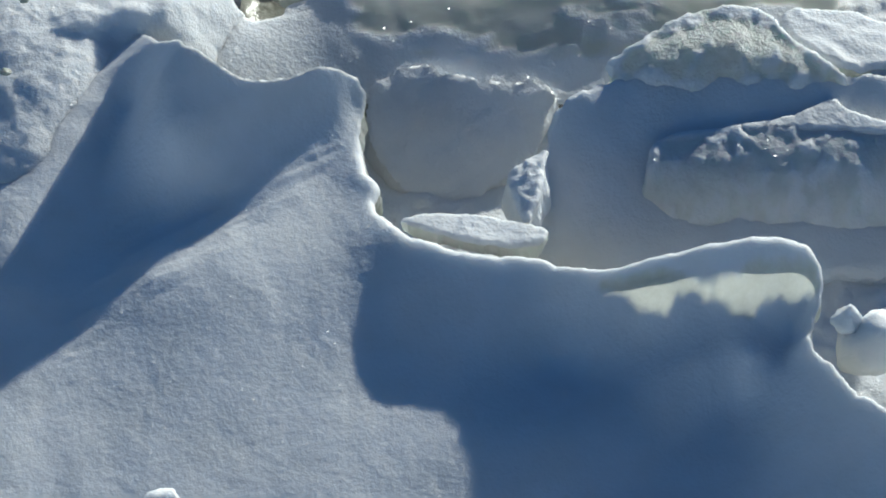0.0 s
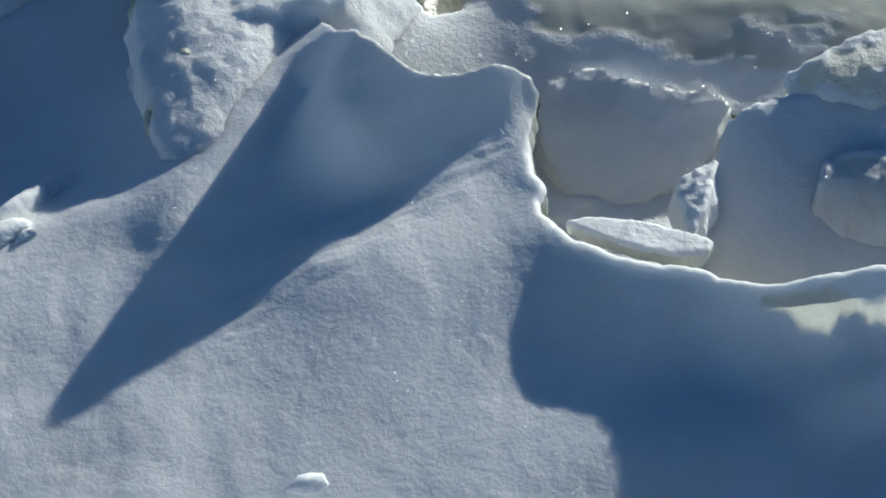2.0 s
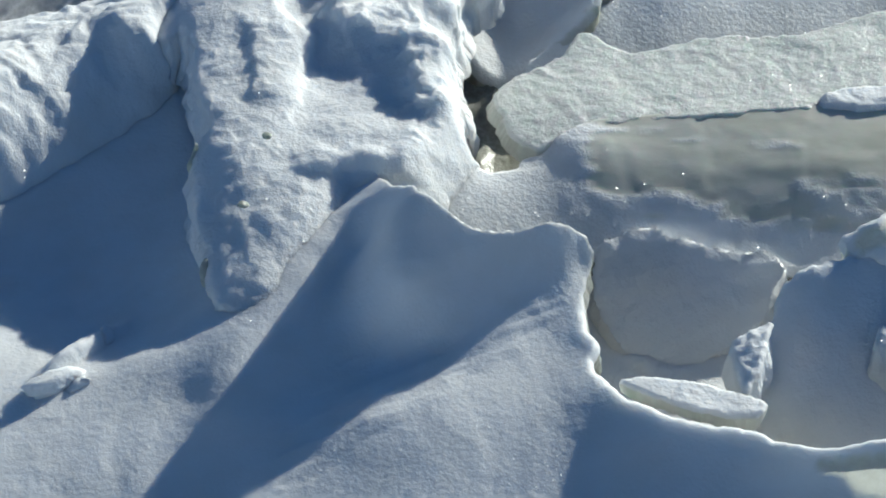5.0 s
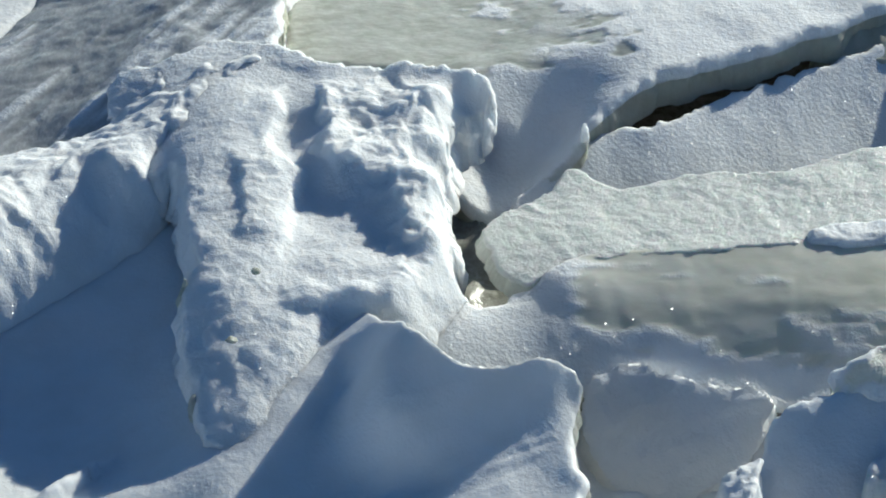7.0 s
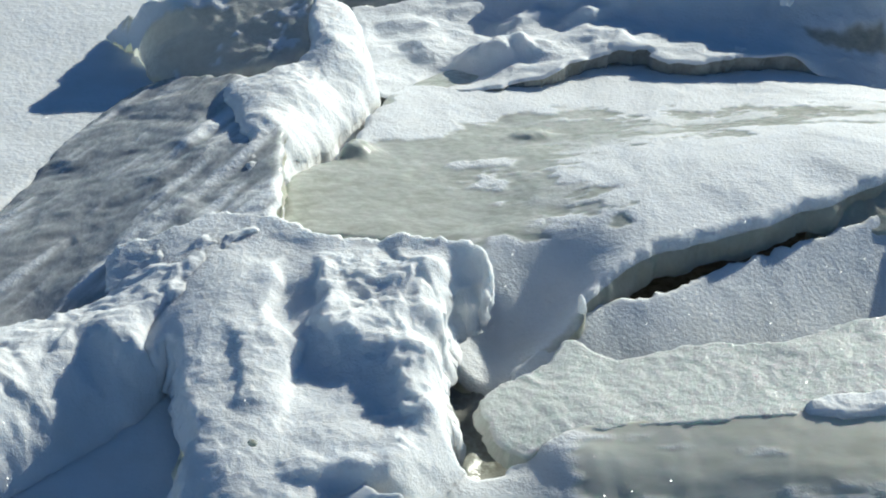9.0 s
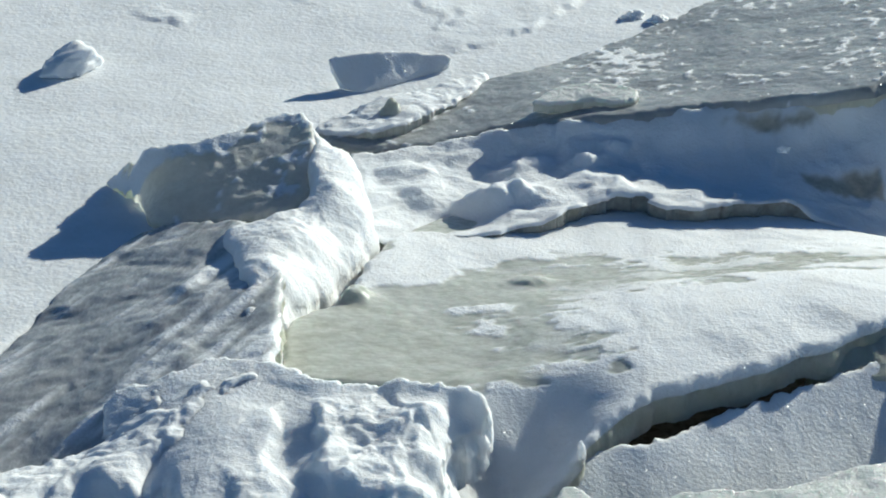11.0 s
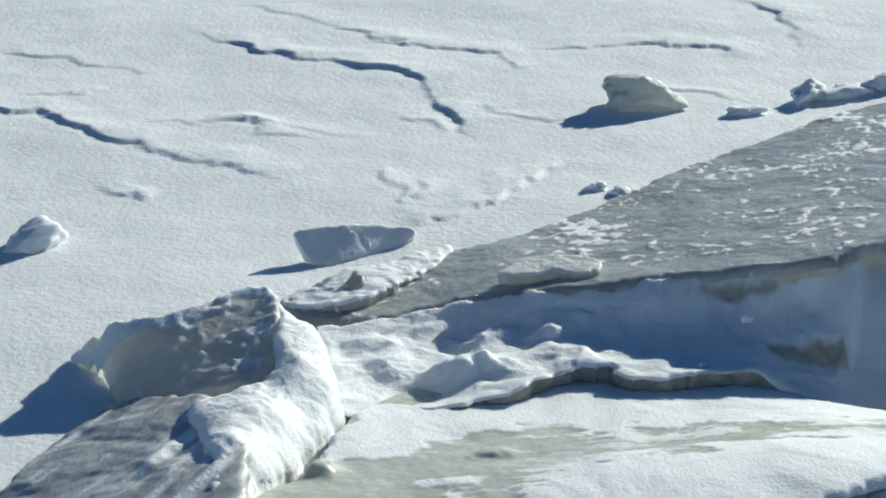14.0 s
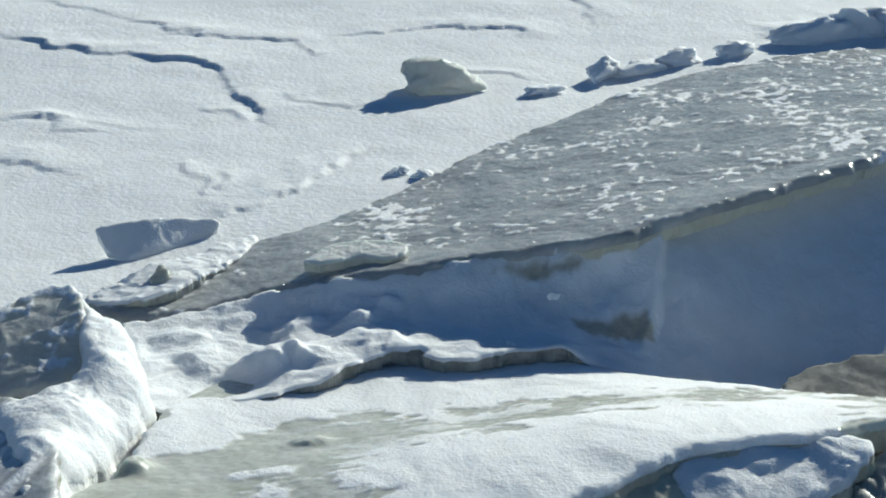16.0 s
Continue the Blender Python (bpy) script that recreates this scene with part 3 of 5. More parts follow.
# ---- the glazed plate above the long crack ----
PLATE_MID = [(-0.388, 4.194, 0.090), (-0.414, 4.363, 0.090), (-0.367, 4.501, 0.080), (-0.255, 4.581, 0.070), (-0.220, 4.815, 0.050), (-0.150, 5.049, 0.020), (0.027, 5.298, -0.010), (0.295, 5.376, -0.025), (0.384, 5.457, -0.035), (0.702, 5.416, -0.035), (1.039, 5.416, -0.035), (1.162, 5.223, -0.035), (1.318, 5.163, -0.040), (1.492, 5.116, -0.045), (1.645, 5.057, -0.050), (1.905, 4.985, -0.055), (2.388, 4.795, -0.050), (2.174, 4.560, 0.100)] + [(1.732, 4.517, 0.120), (1.576, 4.450, 0.125), (1.376, 4.434, 0.130), (1.178, 4.410, 0.130), (1.024, 4.309, 0.130)] + [(0.959, 4.261, 0.130), (0.837, 4.183, 0.130), (0.719, 4.118, 0.130), (0.606, 4.068, 0.128), (0.509, 4.021, 0.125), (0.425, 3.958, 0.120), (0.357, 3.878, 0.108), (0.324, 3.843, 0.100), (0.314, 3.800, 0.094), (0.285, 3.760, 0.055), (0.234, 3.731, 0.022), (0.158, 3.681, -0.035), (0.120, 3.659, -0.050), (0.020, 3.715, -0.020), (-0.006, 3.826, 0.020), (0.001, 3.940, 0.055), (0.008, 4.025, 0.080), (-0.019, 4.100, 0.090), (-0.194, 4.100, 0.090), (-0.384, 4.135, 0.090), (-0.472, 4.216, 0.090)]
PLATE_SNOW = [[(-0.283, 4.539, 0.060), (-0.214, 4.642, 0.055), (-0.096, 4.699, 0.050), (0.100, 4.791, 0.045), (0.163, 4.875, 0.040),
    (0.335, 4.905, 0.035), (0.615, 4.908, 0.030), (0.963, 4.945, 0.025), (1.238, 5.004, 0.020), (1.779, 5.064, 0.020),
    (1.942, 5.621, -0.030), (1.296, 5.278, -0.020), (0.358, 5.297, -0.010), (0.187, 5.128, -0.010), (-0.134, 5.070, 0.010),
    (-0.220, 4.801, 0.040)],
    [(0.284, 4.392, 0.090), (0.340, 4.491, 0.085), (0.431, 4.547, 0.080), (0.581, 4.593, 0.080), (0.763, 4.641, 0.080),
    (0.949, 4.689, 0.080), (1.179, 4.738, 0.080), (1.718, 4.875, 0.070), (1.551, 4.296, 0.110), (1.048, 4.096, 0.130),
    (0.404, 3.859, 0.120), (0.144, 3.638, -0.020), (-0.006, 3.638, -0.020), (-0.019, 3.923, 0.050), (0.088, 4.086, 0.090),
    (0.292, 4.159, 0.110), (0.416, 4.177, 0.115), (0.383, 4.287, 0.100)],
    [(0.015, 4.441, 0.080), (0.110, 4.513, 0.080), (0.180, 4.458, 0.080), (0.229, 4.428, 0.080), (0.142, 4.361, 0.085),
    (0.051, 4.384, 0.085)]]


def plate_snow(x, y, rim):
    """Drifts with ragged, wind-drawn borders, and thin flecks between them."""
    c, sn = math.cos(radians(6)), math.sin(radians(6))
    u, v = x * c + y * sn, -x * sn + y * c
    n = fbm(u * 0.6, v * 1.5, 0.10, 4, 0.55, 7)
    best = np.full(x.shape, -1e9)
    wx, wy = x + 0.05 * fbm(x, y, 0.16, 4, 0.55, 71), y + 0.06 * fbm(x, y, 0.14, 4, 0.55, 72)
    for poly in PLATE_SNOW:
        d, _, _ = line_dist(wx, wy, poly, True)
        best = np.maximum(best, np.where(inside(wx, wy, poly), d, -d))
    flecks = smooth(0.04, 0.09, fbm(u * 0.5, v * 1.5, 0.13, 4, 0.6, 9)) * smooth(0.25, 0.02, -best) * smooth(0.10, 0.45, x + 0.1 * n)
    return np.maximum(smooth(-0.012, 0.016, best + 0.05 * n), flecks)


sheet("ice_plate", PLATE_MID, 0.0065, PLATE, ICE_EDGE, thick=0.058, lip=0.028, ragged=(0.10, 0.010), relief=[(0.35, 0.005, ""), (0.05, 0.0006, "")],
      inner=[(0.023, 4.489, 0.070), (0.175, 4.735, 0.040), (0.715, 4.834, 0.040), (0.293, 4.178, 0.110), (0.090, 4.184, 0.090),
          (0.722, 4.355, 0.142), (0.709, 4.250, 0.136), (0.700, 4.173, 0.124), (0.430, 4.193, 0.137), (0.422, 4.099, 0.129), (0.407, 4.028, 0.116), (0.292, 4.165, 0.122), (0.287, 4.058, 0.091), (0.284, 3.966, 0.054), (0.261, 3.894, 0.014),
          (0.156, 4.135, 0.108), (0.154, 4.033, 0.075), (0.151, 3.915, 0.025), (0.130, 3.813, -0.033), (0.061, 4.082, 0.100), (0.060, 3.963, 0.056), (0.040, 3.858, -0.001), (0.998, 4.488, 0.135), (0.979, 4.375, 0.131), (0.967, 4.304, 0.122)],
      cover=plate_snow,
      bumps=[(*(0.227, 4.732, 0.050)[:2], 0.018, 0.06, 0.04, 20), (*(-0.234, 4.597, 0.070)[:2], 0.03, 0.05, 0.04, 0)], stiff=2e-3,
      parts=("glazed_surface", "ice_edge"), seed=31, flare=-0.02, label="glazed milky ice plate with drifted snow above a dark crack", category="ice plate",
      group="ice sheets of the ridge")

# ---- the smooth shaded bank between the crack and the low slab ----
BANK = [(0.126, 3.667, -0.010), (0.209, 3.745, 0.020), (0.275, 3.806, 0.045), (0.342, 3.867, 0.062), (0.399, 3.899, 0.062),
    (0.448, 3.892, 0.060), (0.544, 3.950, 0.062), (0.675, 4.052, 0.062), (0.836, 4.143, 0.062), (1.017, 4.245, 0.066),
    (1.093, 4.290, 0.066), (1.642, 4.598, 0.060), (1.541, 4.116, -0.169), (1.027, 3.843, -0.147), (0.654, 3.711, -0.086),
    (0.392, 3.623, -0.055), (0.240, 3.583, -0.027)]
sheet("snow_bank", BANK, 0.008, SNOW, ICE_EDGE, thick=0.09, lip=0.012, ragged=(0.05, 0.008), relief=[(0.4, 0.004, ""), (0.05, 0.0008, "")], stiff=3e-3,
      parts=("snow_cover", "ice_edge"), seed=37, label="smooth snow bank falling away from the dark crack", category="snow bank")

FRONT = [(1.124, 4.394, 0.100), (1.249, 4.455, 0.110), (1.459, 4.456, 0.110), (1.670, 4.467, 0.110), (1.659, 4.380, 0.100),
    (1.568, 4.296, 0.070), (1.440, 4.232, 0.050), (1.248, 4.214, 0.050), (1.118, 4.270, 0.060)]
sheet("snow_boulder", FRONT, 0.007, SNOW_SOFT, ICE_EDGE, thick=0.10, lip=0.02, ragged=(0.08, 0.010), relief=[(0.2, 0.010, ""), (0.05, 0.0015, "")], parts=("snow_cover", "ice_edge"), seed=38,
      label="rounded snow-covered block fallen against the ice plate", category="snow block")
FOOT = [(0.885, 4.250, 0.080), (0.926, 4.313, 0.090), (1.035, 4.354, 0.100), (1.136, 4.411, 0.095), (1.222, 4.341, 0.070),
    (1.201, 4.252, 0.040), (0.961, 4.199, 0.040)]
sheet("yellow_ice", FOOT, 0.007, ICE_EDGE, ICE_EDGE, thick=0.10, lip=0.012, ragged=(0.06, 0.008), relief=[(0.1, 0.006, "")], parts=("ice_surface", "ice_edge"), seed=39,
      label="yellowish wet ice below the plate's front edge", category="ice lump")
RIGHTBIT = [(1.680, 4.454, 0.060), (1.735, 4.478, 0.060), (1.983, 4.544, 0.060), (1.871, 4.236, 0.000), (1.560, 4.277, 0.000),
    (1.604, 4.350, 0.030)]
sheet("ice_lump", RIGHTBIT, 0.008, ICE_GREY, ICE_DARK, thick=0.10, lip=0.012, ragged=(0.06, 0.010), relief=[(0.1, 0.010, "")], parts=("ice_surface", "ice_edge"), seed=40,
      label="grey ice lump beside the fallen block", category="ice lump")

# ---- the low slab with a sparkling crust, and its icy apron ----
SLAB = [(0.068, 3.449, 0.078), (0.105, 3.509, 0.080), (0.167, 3.549, 0.082), (0.236, 3.603, 0.082), (0.257, 3.676, 0.090),
    (0.294, 3.676, 0.090), (0.329, 3.632, 0.082), (0.389, 3.610, 0.082), (0.453, 3.635, 0.082), (0.542, 3.666, 0.084),
    (0.629, 3.670, 0.086), (0.715, 3.663, 0.086), (0.779, 3.683, 0.088), (0.848, 3.729, 0.088), (0.915, 3.759, 0.088),
    (0.979, 3.775, 0.088), (1.418, 3.859, 0.090), (1.320, 3.468, 0.096), (0.914, 3.409, 0.096), (0.748, 3.387, 0.094),
    (0.630, 3.376, 0.093), (0.534, 3.357, 0.092), (0.394, 3.350, 0.090), (0.312, 3.340, 0.088), (0.241, 3.316, 0.084),
    (0.194, 3.292, 0.078), (0.170, 3.268, 0.072), (0.130, 3.283, 0.068), (0.097, 3.356, 0.072)]
sheet("ice_slab", SLAB, 0.005, CRUST, ICE_PALE, thick=0.03, lip=0.006, ragged=(0.04, 0.007), relief=[(0.18, 0.004, ""), (0.03, 0.0012, ""), (0.05, 0.0008, 5)],
      parts=("crust", "ice_edge"), seed=41, flare=-0.02, label="pale ice slab with a sparkling granular crust", category="ice slab", group="ice sheets of the ridge")
APRON = [(0.200, 3.315, 0.076), (0.314, 3.369, 0.083), (0.538, 3.391, 0.088), (0.753, 3.416, 0.091), (0.919, 3.438, 0.093),
    (1.326, 3.492, 0.094), (1.229, 3.008, -0.030), (0.860, 3.007, -0.030), (0.672, 2.989, -0.030), (0.451, 2.989, -0.030),
    (0.298, 3.023, -0.030), (0.232, 3.037, -0.020), (0.120, 3.024, -0.010), (0.031, 3.029, 0.000), (-0.058, 3.071, 0.030),
    (-0.053, 3.148, 0.055), (-0.020, 3.222, 0.070), (0.009, 3.270, 0.070), (0.049, 3.214, 0.050), (0.106, 3.225, 0.045),
    (0.130, 3.268, 0.050), (0.182, 3.274, 0.060)]
# edge in dark olive: the gap's darkness is put into its colour
sheet("ice_apron", APRON, 0.007, PLATE_YELLOW, ICE_OLIVE, thick=0.15, lip=0.012, ragged=(0.08, 0.008), relief=[(0.30, 0.003, ""), (0.12, 0.0015, "")],
      inner=[(0.123, 3.208, 0.045), (0.122, 3.143, 0.031), (0.121, 3.093, 0.013), (0.120, 3.049, -0.008), (0.031, 3.185, 0.055), (0.037, 3.105, 0.032), (0.031, 3.046, 0.008),
          (0.239, 3.280, 0.077), (0.237, 3.205, 0.054), (0.235, 3.144, 0.031), (0.233, 3.076, -0.002), (0.478, 3.373, 0.086), (0.469, 3.261, 0.070), (0.464, 3.193, 0.050), (0.459, 3.121, 0.020), (0.455, 3.046, -0.020),
          (0.715, 3.394, 0.089), (0.698, 3.259, 0.072), (0.688, 3.165, 0.043), (0.682, 3.096, 0.012), (0.677, 3.032, -0.022), (0.916, 3.416, 0.091), (0.891, 3.260, 0.072), (0.877, 3.155, 0.038), (0.867, 3.065, -0.006)], stiff=8e-4, shift=0.005,
      cover=streaks(lambda x, y, r: 2.2 * smooth(0.34, 0.16, x) + 1.5 * smooth(3.22, 3.06, y) - 0.7, 0.5, 1.6, 0.12, 4, 6, (-0.3, 0.5)),
      parts=("ice_surface", "ice_edge"), seed=43, label="smooth yellowish ice apron below the slab", category="ice apron")

PILE = [(0.748, 3.403, 0.100), (0.767, 3.440, 0.103), (0.840, 3.457, 0.104), (0.922, 3.465, 0.105), (1.082, 3.478, 0.106),
    (1.063, 3.384, 0.104), (0.908, 3.381, 0.103), (0.827, 3.374, 0.102), (0.758, 3.375, 0.100)]
sheet("snow_pile", PILE, 0.005, SNOW, SNOW, thick=0.025, lip=0.015, ragged=(0.05, 0.006), relief=[(0.08, 0.006, ""),
    (0.02, 0.001, "")], parts=("snow_cover", "snow_edge"), seed=45,
      label="small soft snow pile lying on the ice slab", category="snow pile")

# ---- floor of the hollow behind the near crest ----
HOLLOW = [(0.209, 3.184, -0.050), (0.453, 3.335, -0.080), (0.899, 3.401, -0.070), (1.429, 3.364, -0.060), (1.835, 3.318, -0.060),
    (1.379, 2.056, -0.100), (1.061, 2.095, -0.100), (0.680, 2.484, -0.120), (0.285, 2.675, -0.130), (0.202, 2.924, -0.100)]
sheet("snow_hollow", HOLLOW, 0.008, SNOW, SNOW, thick=0.1, lip=0.02, relief=[(0.2, 0.02, ""),
    (0.05, 0.003, "")], parts=("snow_cover", "ice_edge"), seed=47,
      label="shaded snow floor of the hollow behind the crest", category="snow hollow")
BLOCK = [(0.284, 3.057, 0.012), (0.377, 3.088, 0.030), (0.438, 3.033, 0.020), (0.502, 3.012, 0.014), (0.617, 3.023, 0.000),
    (0.640, 2.982, -0.018), (0.587, 2.892, -0.067), (0.513, 2.838, -0.100), (0.388, 2.807, -0.125), (0.306, 2.860, -0.098), (0.257, 2.967, -0.040)]
sheet("snow_block", BLOCK, 0.006, SNOW, SNOW, sharp=BLOCK, thick=0.07, lip=0.008, ragged=(0.05, 0.008), relief=[(0.14, 0.007, ""), (0.05, 0.004, 20),
    (0.03, 0.0012, "")], parts=("snow_face", "ice_edge"),
      seed=51, label="blue-shaded snow-covered block tilted towards the crest", category="snow block", group="blocks in the hollow")
LEDGE = [(0.485, 2.675, 0.082), (0.519, 2.697, 0.090), (0.575, 2.729, 0.100), (0.559, 2.661, 0.095), (0.535, 2.591, 0.085),
    (0.509, 2.550, 0.075), (0.494, 2.596, 0.075)]
sheet("snow_ledge", LEDGE, 0.004, SNOW_WET, SNOW, thick=0.10, lip=0.01, ragged=(0.03, 0.003), relief=[(0.03, 0.004, ""),
    (0.011, 0.002, "")], parts=("snow_face", "snow_edge"), seed=55,
      label="small sunlit ledge of granular snow in the hollow", category="snow ledge", group="blocks in the hollow")
FLAKE = [(0.275, 2.592, 0.070), (0.339, 2.602, 0.070), (0.419, 2.588, 0.070), (0.496, 2.558, 0.070), (0.545, 2.534, 0.072),
    (0.535, 2.512, 0.072), (0.516, 2.493, 0.070), (0.437, 2.505, 0.070), (0.385, 2.526, 0.070), (0.319, 2.563, 0.070)]
sheet("ice_flake", FLAKE, 0.004, SNOW_WET, FROST, thick=0.03, lip=0.007, ragged=(0.03, 0.003), relief=[(0.05, 0.002, "")], parts=("surface", "ice_edge"),
      seed=53, label="bright curved flake of frosted ice lying behind the crest", category="ice flake", group="blocks in the hollow")
MOUND = [(0.604, 2.816, 0.125), (0.700, 2.850, 0.140), (0.839, 2.847, 0.150), (0.995, 2.820, 0.150), (1.145, 2.809, 0.145),
    (1.376, 2.806, 0.140)] + [(1.300, 2.457, -0.049), (0.886, 2.492, -0.051), (0.632, 2.530, -0.059), (0.540, 2.577, -0.051), (0.511, 2.647, -0.020), (0.545, 2.690, 0.015), (0.579, 2.759, 0.070)]
sheet("snow_mound", MOUND, 0.006, SNOW, SNOW, thick=0.08, lip=0.012, ragged=(0.04, 0.006), relief=[(0.2, 0.005, ""), (0.03, 0.0008, "")], parts=("snow_face", "snow_edge"), stiff=1e-3,
      inner=[(0.652, 2.818, 0.130), (0.640, 2.735, 0.078), (0.628, 2.653, 0.026), (0.616, 2.569, -0.023), (0.782, 2.829, 0.143), (0.766, 2.730, 0.083), (0.752, 2.638, 0.027), (0.738, 2.545, -0.027),
          (0.938, 2.805, 0.143), (0.922, 2.710, 0.085), (0.906, 2.617, 0.028), (0.891, 2.525, -0.026), (1.097, 2.791, 0.140), (1.080, 2.695, 0.081), (1.063, 2.603, 0.025), (1.046, 2.510, -0.029)],
      seed=57, label="smooth blue-shaded snow slope between the ice blocks", category="snow mound", group="blocks in the hollow")
KNOLL = [(0.706, 2.895, 0.150), (0.752, 2.905, 0.165), (0.813, 2.945, 0.182), (0.897, 2.979, 0.192), (0.973, 2.977, 0.197),
    (1.034, 2.963, 0.194), (1.052, 2.911, 0.182), (1.081, 2.872, 0.174), (1.116, 2.832, 0.165), (1.152, 2.796, 0.158),
    (1.151, 2.782, 0.128), (1.055, 2.782, 0.118), (0.960, 2.793, 0.118), (0.865, 2.804, 0.118), (0.781, 2.814, 0.118),
    (0.728, 2.849, 0.125)]
sheet("frosted_boulder", KNOLL, 0.005, FROSTED, FROST, cover=streaks(lambda x, y, r: 0.9 * smooth(0.06, 0.02, r) * (y > 2.92) + 0.9 * smooth(0.03, 0.01, r) * (y < 2.92) - 0.5, 1, 1, 0.05, 0, 14, (-0.4, 0.5)),
      thick=0.04, lip=0.012, ragged=(0.035, 0.006), relief=[(0.08, 0.003, ""), (0.022, 0.0012, "")], parts=("ice_face", "ice_edge"), stiff=6e-4, inner=[(0.801, 2.935, 0.172), (0.791, 2.885, 0.171), (0.784, 2.851, 0.163), (0.780, 2.822, 0.145), (0.895, 2.969, 0.184),
    (0.880, 2.899, 0.183), (0.870, 2.851, 0.172), (0.863, 2.810, 0.146), (0.993, 2.963, 0.188), (0.975, 2.890, 0.187),
    (0.964, 2.839, 0.175), (0.957, 2.797, 0.148), (1.072, 2.874, 0.168), (1.062, 2.836, 0.167), (1.056, 2.809, 0.161),
    (1.052, 2.787, 0.147)],
      seed=58, label="frosted ice boulder with a glittering top and a yellowish face", category="ice boulder", group="blocks in the hollow")
CHIP = [(1.069, 3.001, 0.150), (1.123, 3.017, 0.150), (1.220, 2.999, 0.148), (1.265, 2.958, 0.148), (1.340, 2.907, 0.146),
    (1.307, 2.804, 0.148), (1.234, 2.823, 0.150), (1.156, 2.813, 0.152), (1.105, 2.868, 0.154), (1.076, 2.927, 0.154)]
sheet("snow_slab", CHIP, 0.006, SNOW_WET, ICE_PALE, thick=0.07, lip=0.012, ragged=(0.04, 0.005), relief=[(0.08, 0.004, "")], parts=("snow_face", "ice_edge"), seed=59,
      label="tilted slab of frosted snow leaning on the boulder", category="snow slab", group="blocks in the hollow")
lump("frosted_chunk", [(1.214, 2.808, 0.112)][0], (0.06, 0.045, 0.032), 20, FROST, 75, 0.3, 0.6, "frosted grey chunk between boulder and ice block", "ice chunk", "blocks in the hollow")
GLASS = [(0.743, 2.651, 0.085), (0.759, 2.699, 0.094), (0.779, 2.720, 0.100), (0.828, 2.728, 0.107), (0.910, 2.723, 0.110),
    (0.923, 2.728, 0.112), (1.029, 2.723, 0.115), (1.112, 2.713, 0.115), (1.335, 2.666, 0.115), (1.301, 2.521, -0.010),
    (1.125, 2.542, -0.010), (1.002, 2.556, -0.009), (0.898, 2.568, -0.009), (0.795, 2.580, -0.009), (0.747, 2.637, 0.031)]
CRACK = [(0.918, 2.743, 0.095), (0.918, 2.704, 0.090), (0.920, 2.679, 0.070), (0.913, 2.655, 0.050)]
# rim snow, spread wider at the back to whiten the top like sunlight
sheet("ice_block", GLASS, 0.005, BLOCK_ICE, FROST, thick=0.05, lip=0.010, ragged=(0.05, 0.002), relief=[(0.10, 0.002, ""), (0.03, 0.0007, "")], parts=("ice_face", "ice_edge"),
      cover=streaks(lambda x, y, r: 0.5 * smooth(2.64, 2.58, y) + 1.1 * smooth(0.05, 0.0, r) * (y > 2.68) + 0.9 * np.exp(-(line_dist(x, y, CRACK)[0] / 0.006) ** 2) - 0.45, 1, 1, 0.04, 0, 15, (-0.35, 0.45)),
      inner=[(0.815, 2.718, 0.105), (0.808, 2.678, 0.093), (0.802, 2.645, 0.077), (0.797, 2.614, 0.057), (0.799, 2.606, 0.015),
    (0.919, 2.710, 0.112), (0.909, 2.662, 0.097), (0.903, 2.629, 0.081), (0.898, 2.598, 0.061), (0.902, 2.594, 0.015),
    (1.023, 2.699, 0.114), (1.012, 2.648, 0.098), (1.005, 2.615, 0.082), (1.000, 2.584, 0.062), (1.006, 2.582, 0.015),
    (1.146, 2.681, 0.114), (1.135, 2.633, 0.099), (1.128, 2.600, 0.083), (1.123, 2.570, 0.063), (1.130, 2.568, 0.014),
    (1.322, 2.657, 0.112), (1.311, 2.614, 0.098), (1.303, 2.581, 0.082), (1.298, 2.550, 0.062), (1.306, 2.548, 0.014)], stiff=6e-4,
      seed=61, label="clouded translucent ice block with a crack across it", category="ice block", group="blocks in the hollow")
CAP = [(0.922, 2.723, 0.116), (1.029, 2.728, 0.122), (1.122, 2.764, 0.132), (1.130, 2.732, 0.128), (1.200, 2.692, 0.124),
    (1.332, 2.661, 0.124), (1.327, 2.644, 0.120), (1.192, 2.664, 0.119), (1.104, 2.685, 0.119), (1.022, 2.700, 0.119),
    (0.939, 2.705, 0.116)]
sheet("snow_patch", CAP, 0.004, SNOW_WET, SNOW_WET, thick=0.008, lip=0.006, ragged=(0.03, 0.002), relief=[(0.03, 0.0015, "")], parts=("snow_cover", "snow_edge"), seed=62,
      label="glittering snow lying on the clouded ice block", category="snow patch", group="blocks in the hollow")

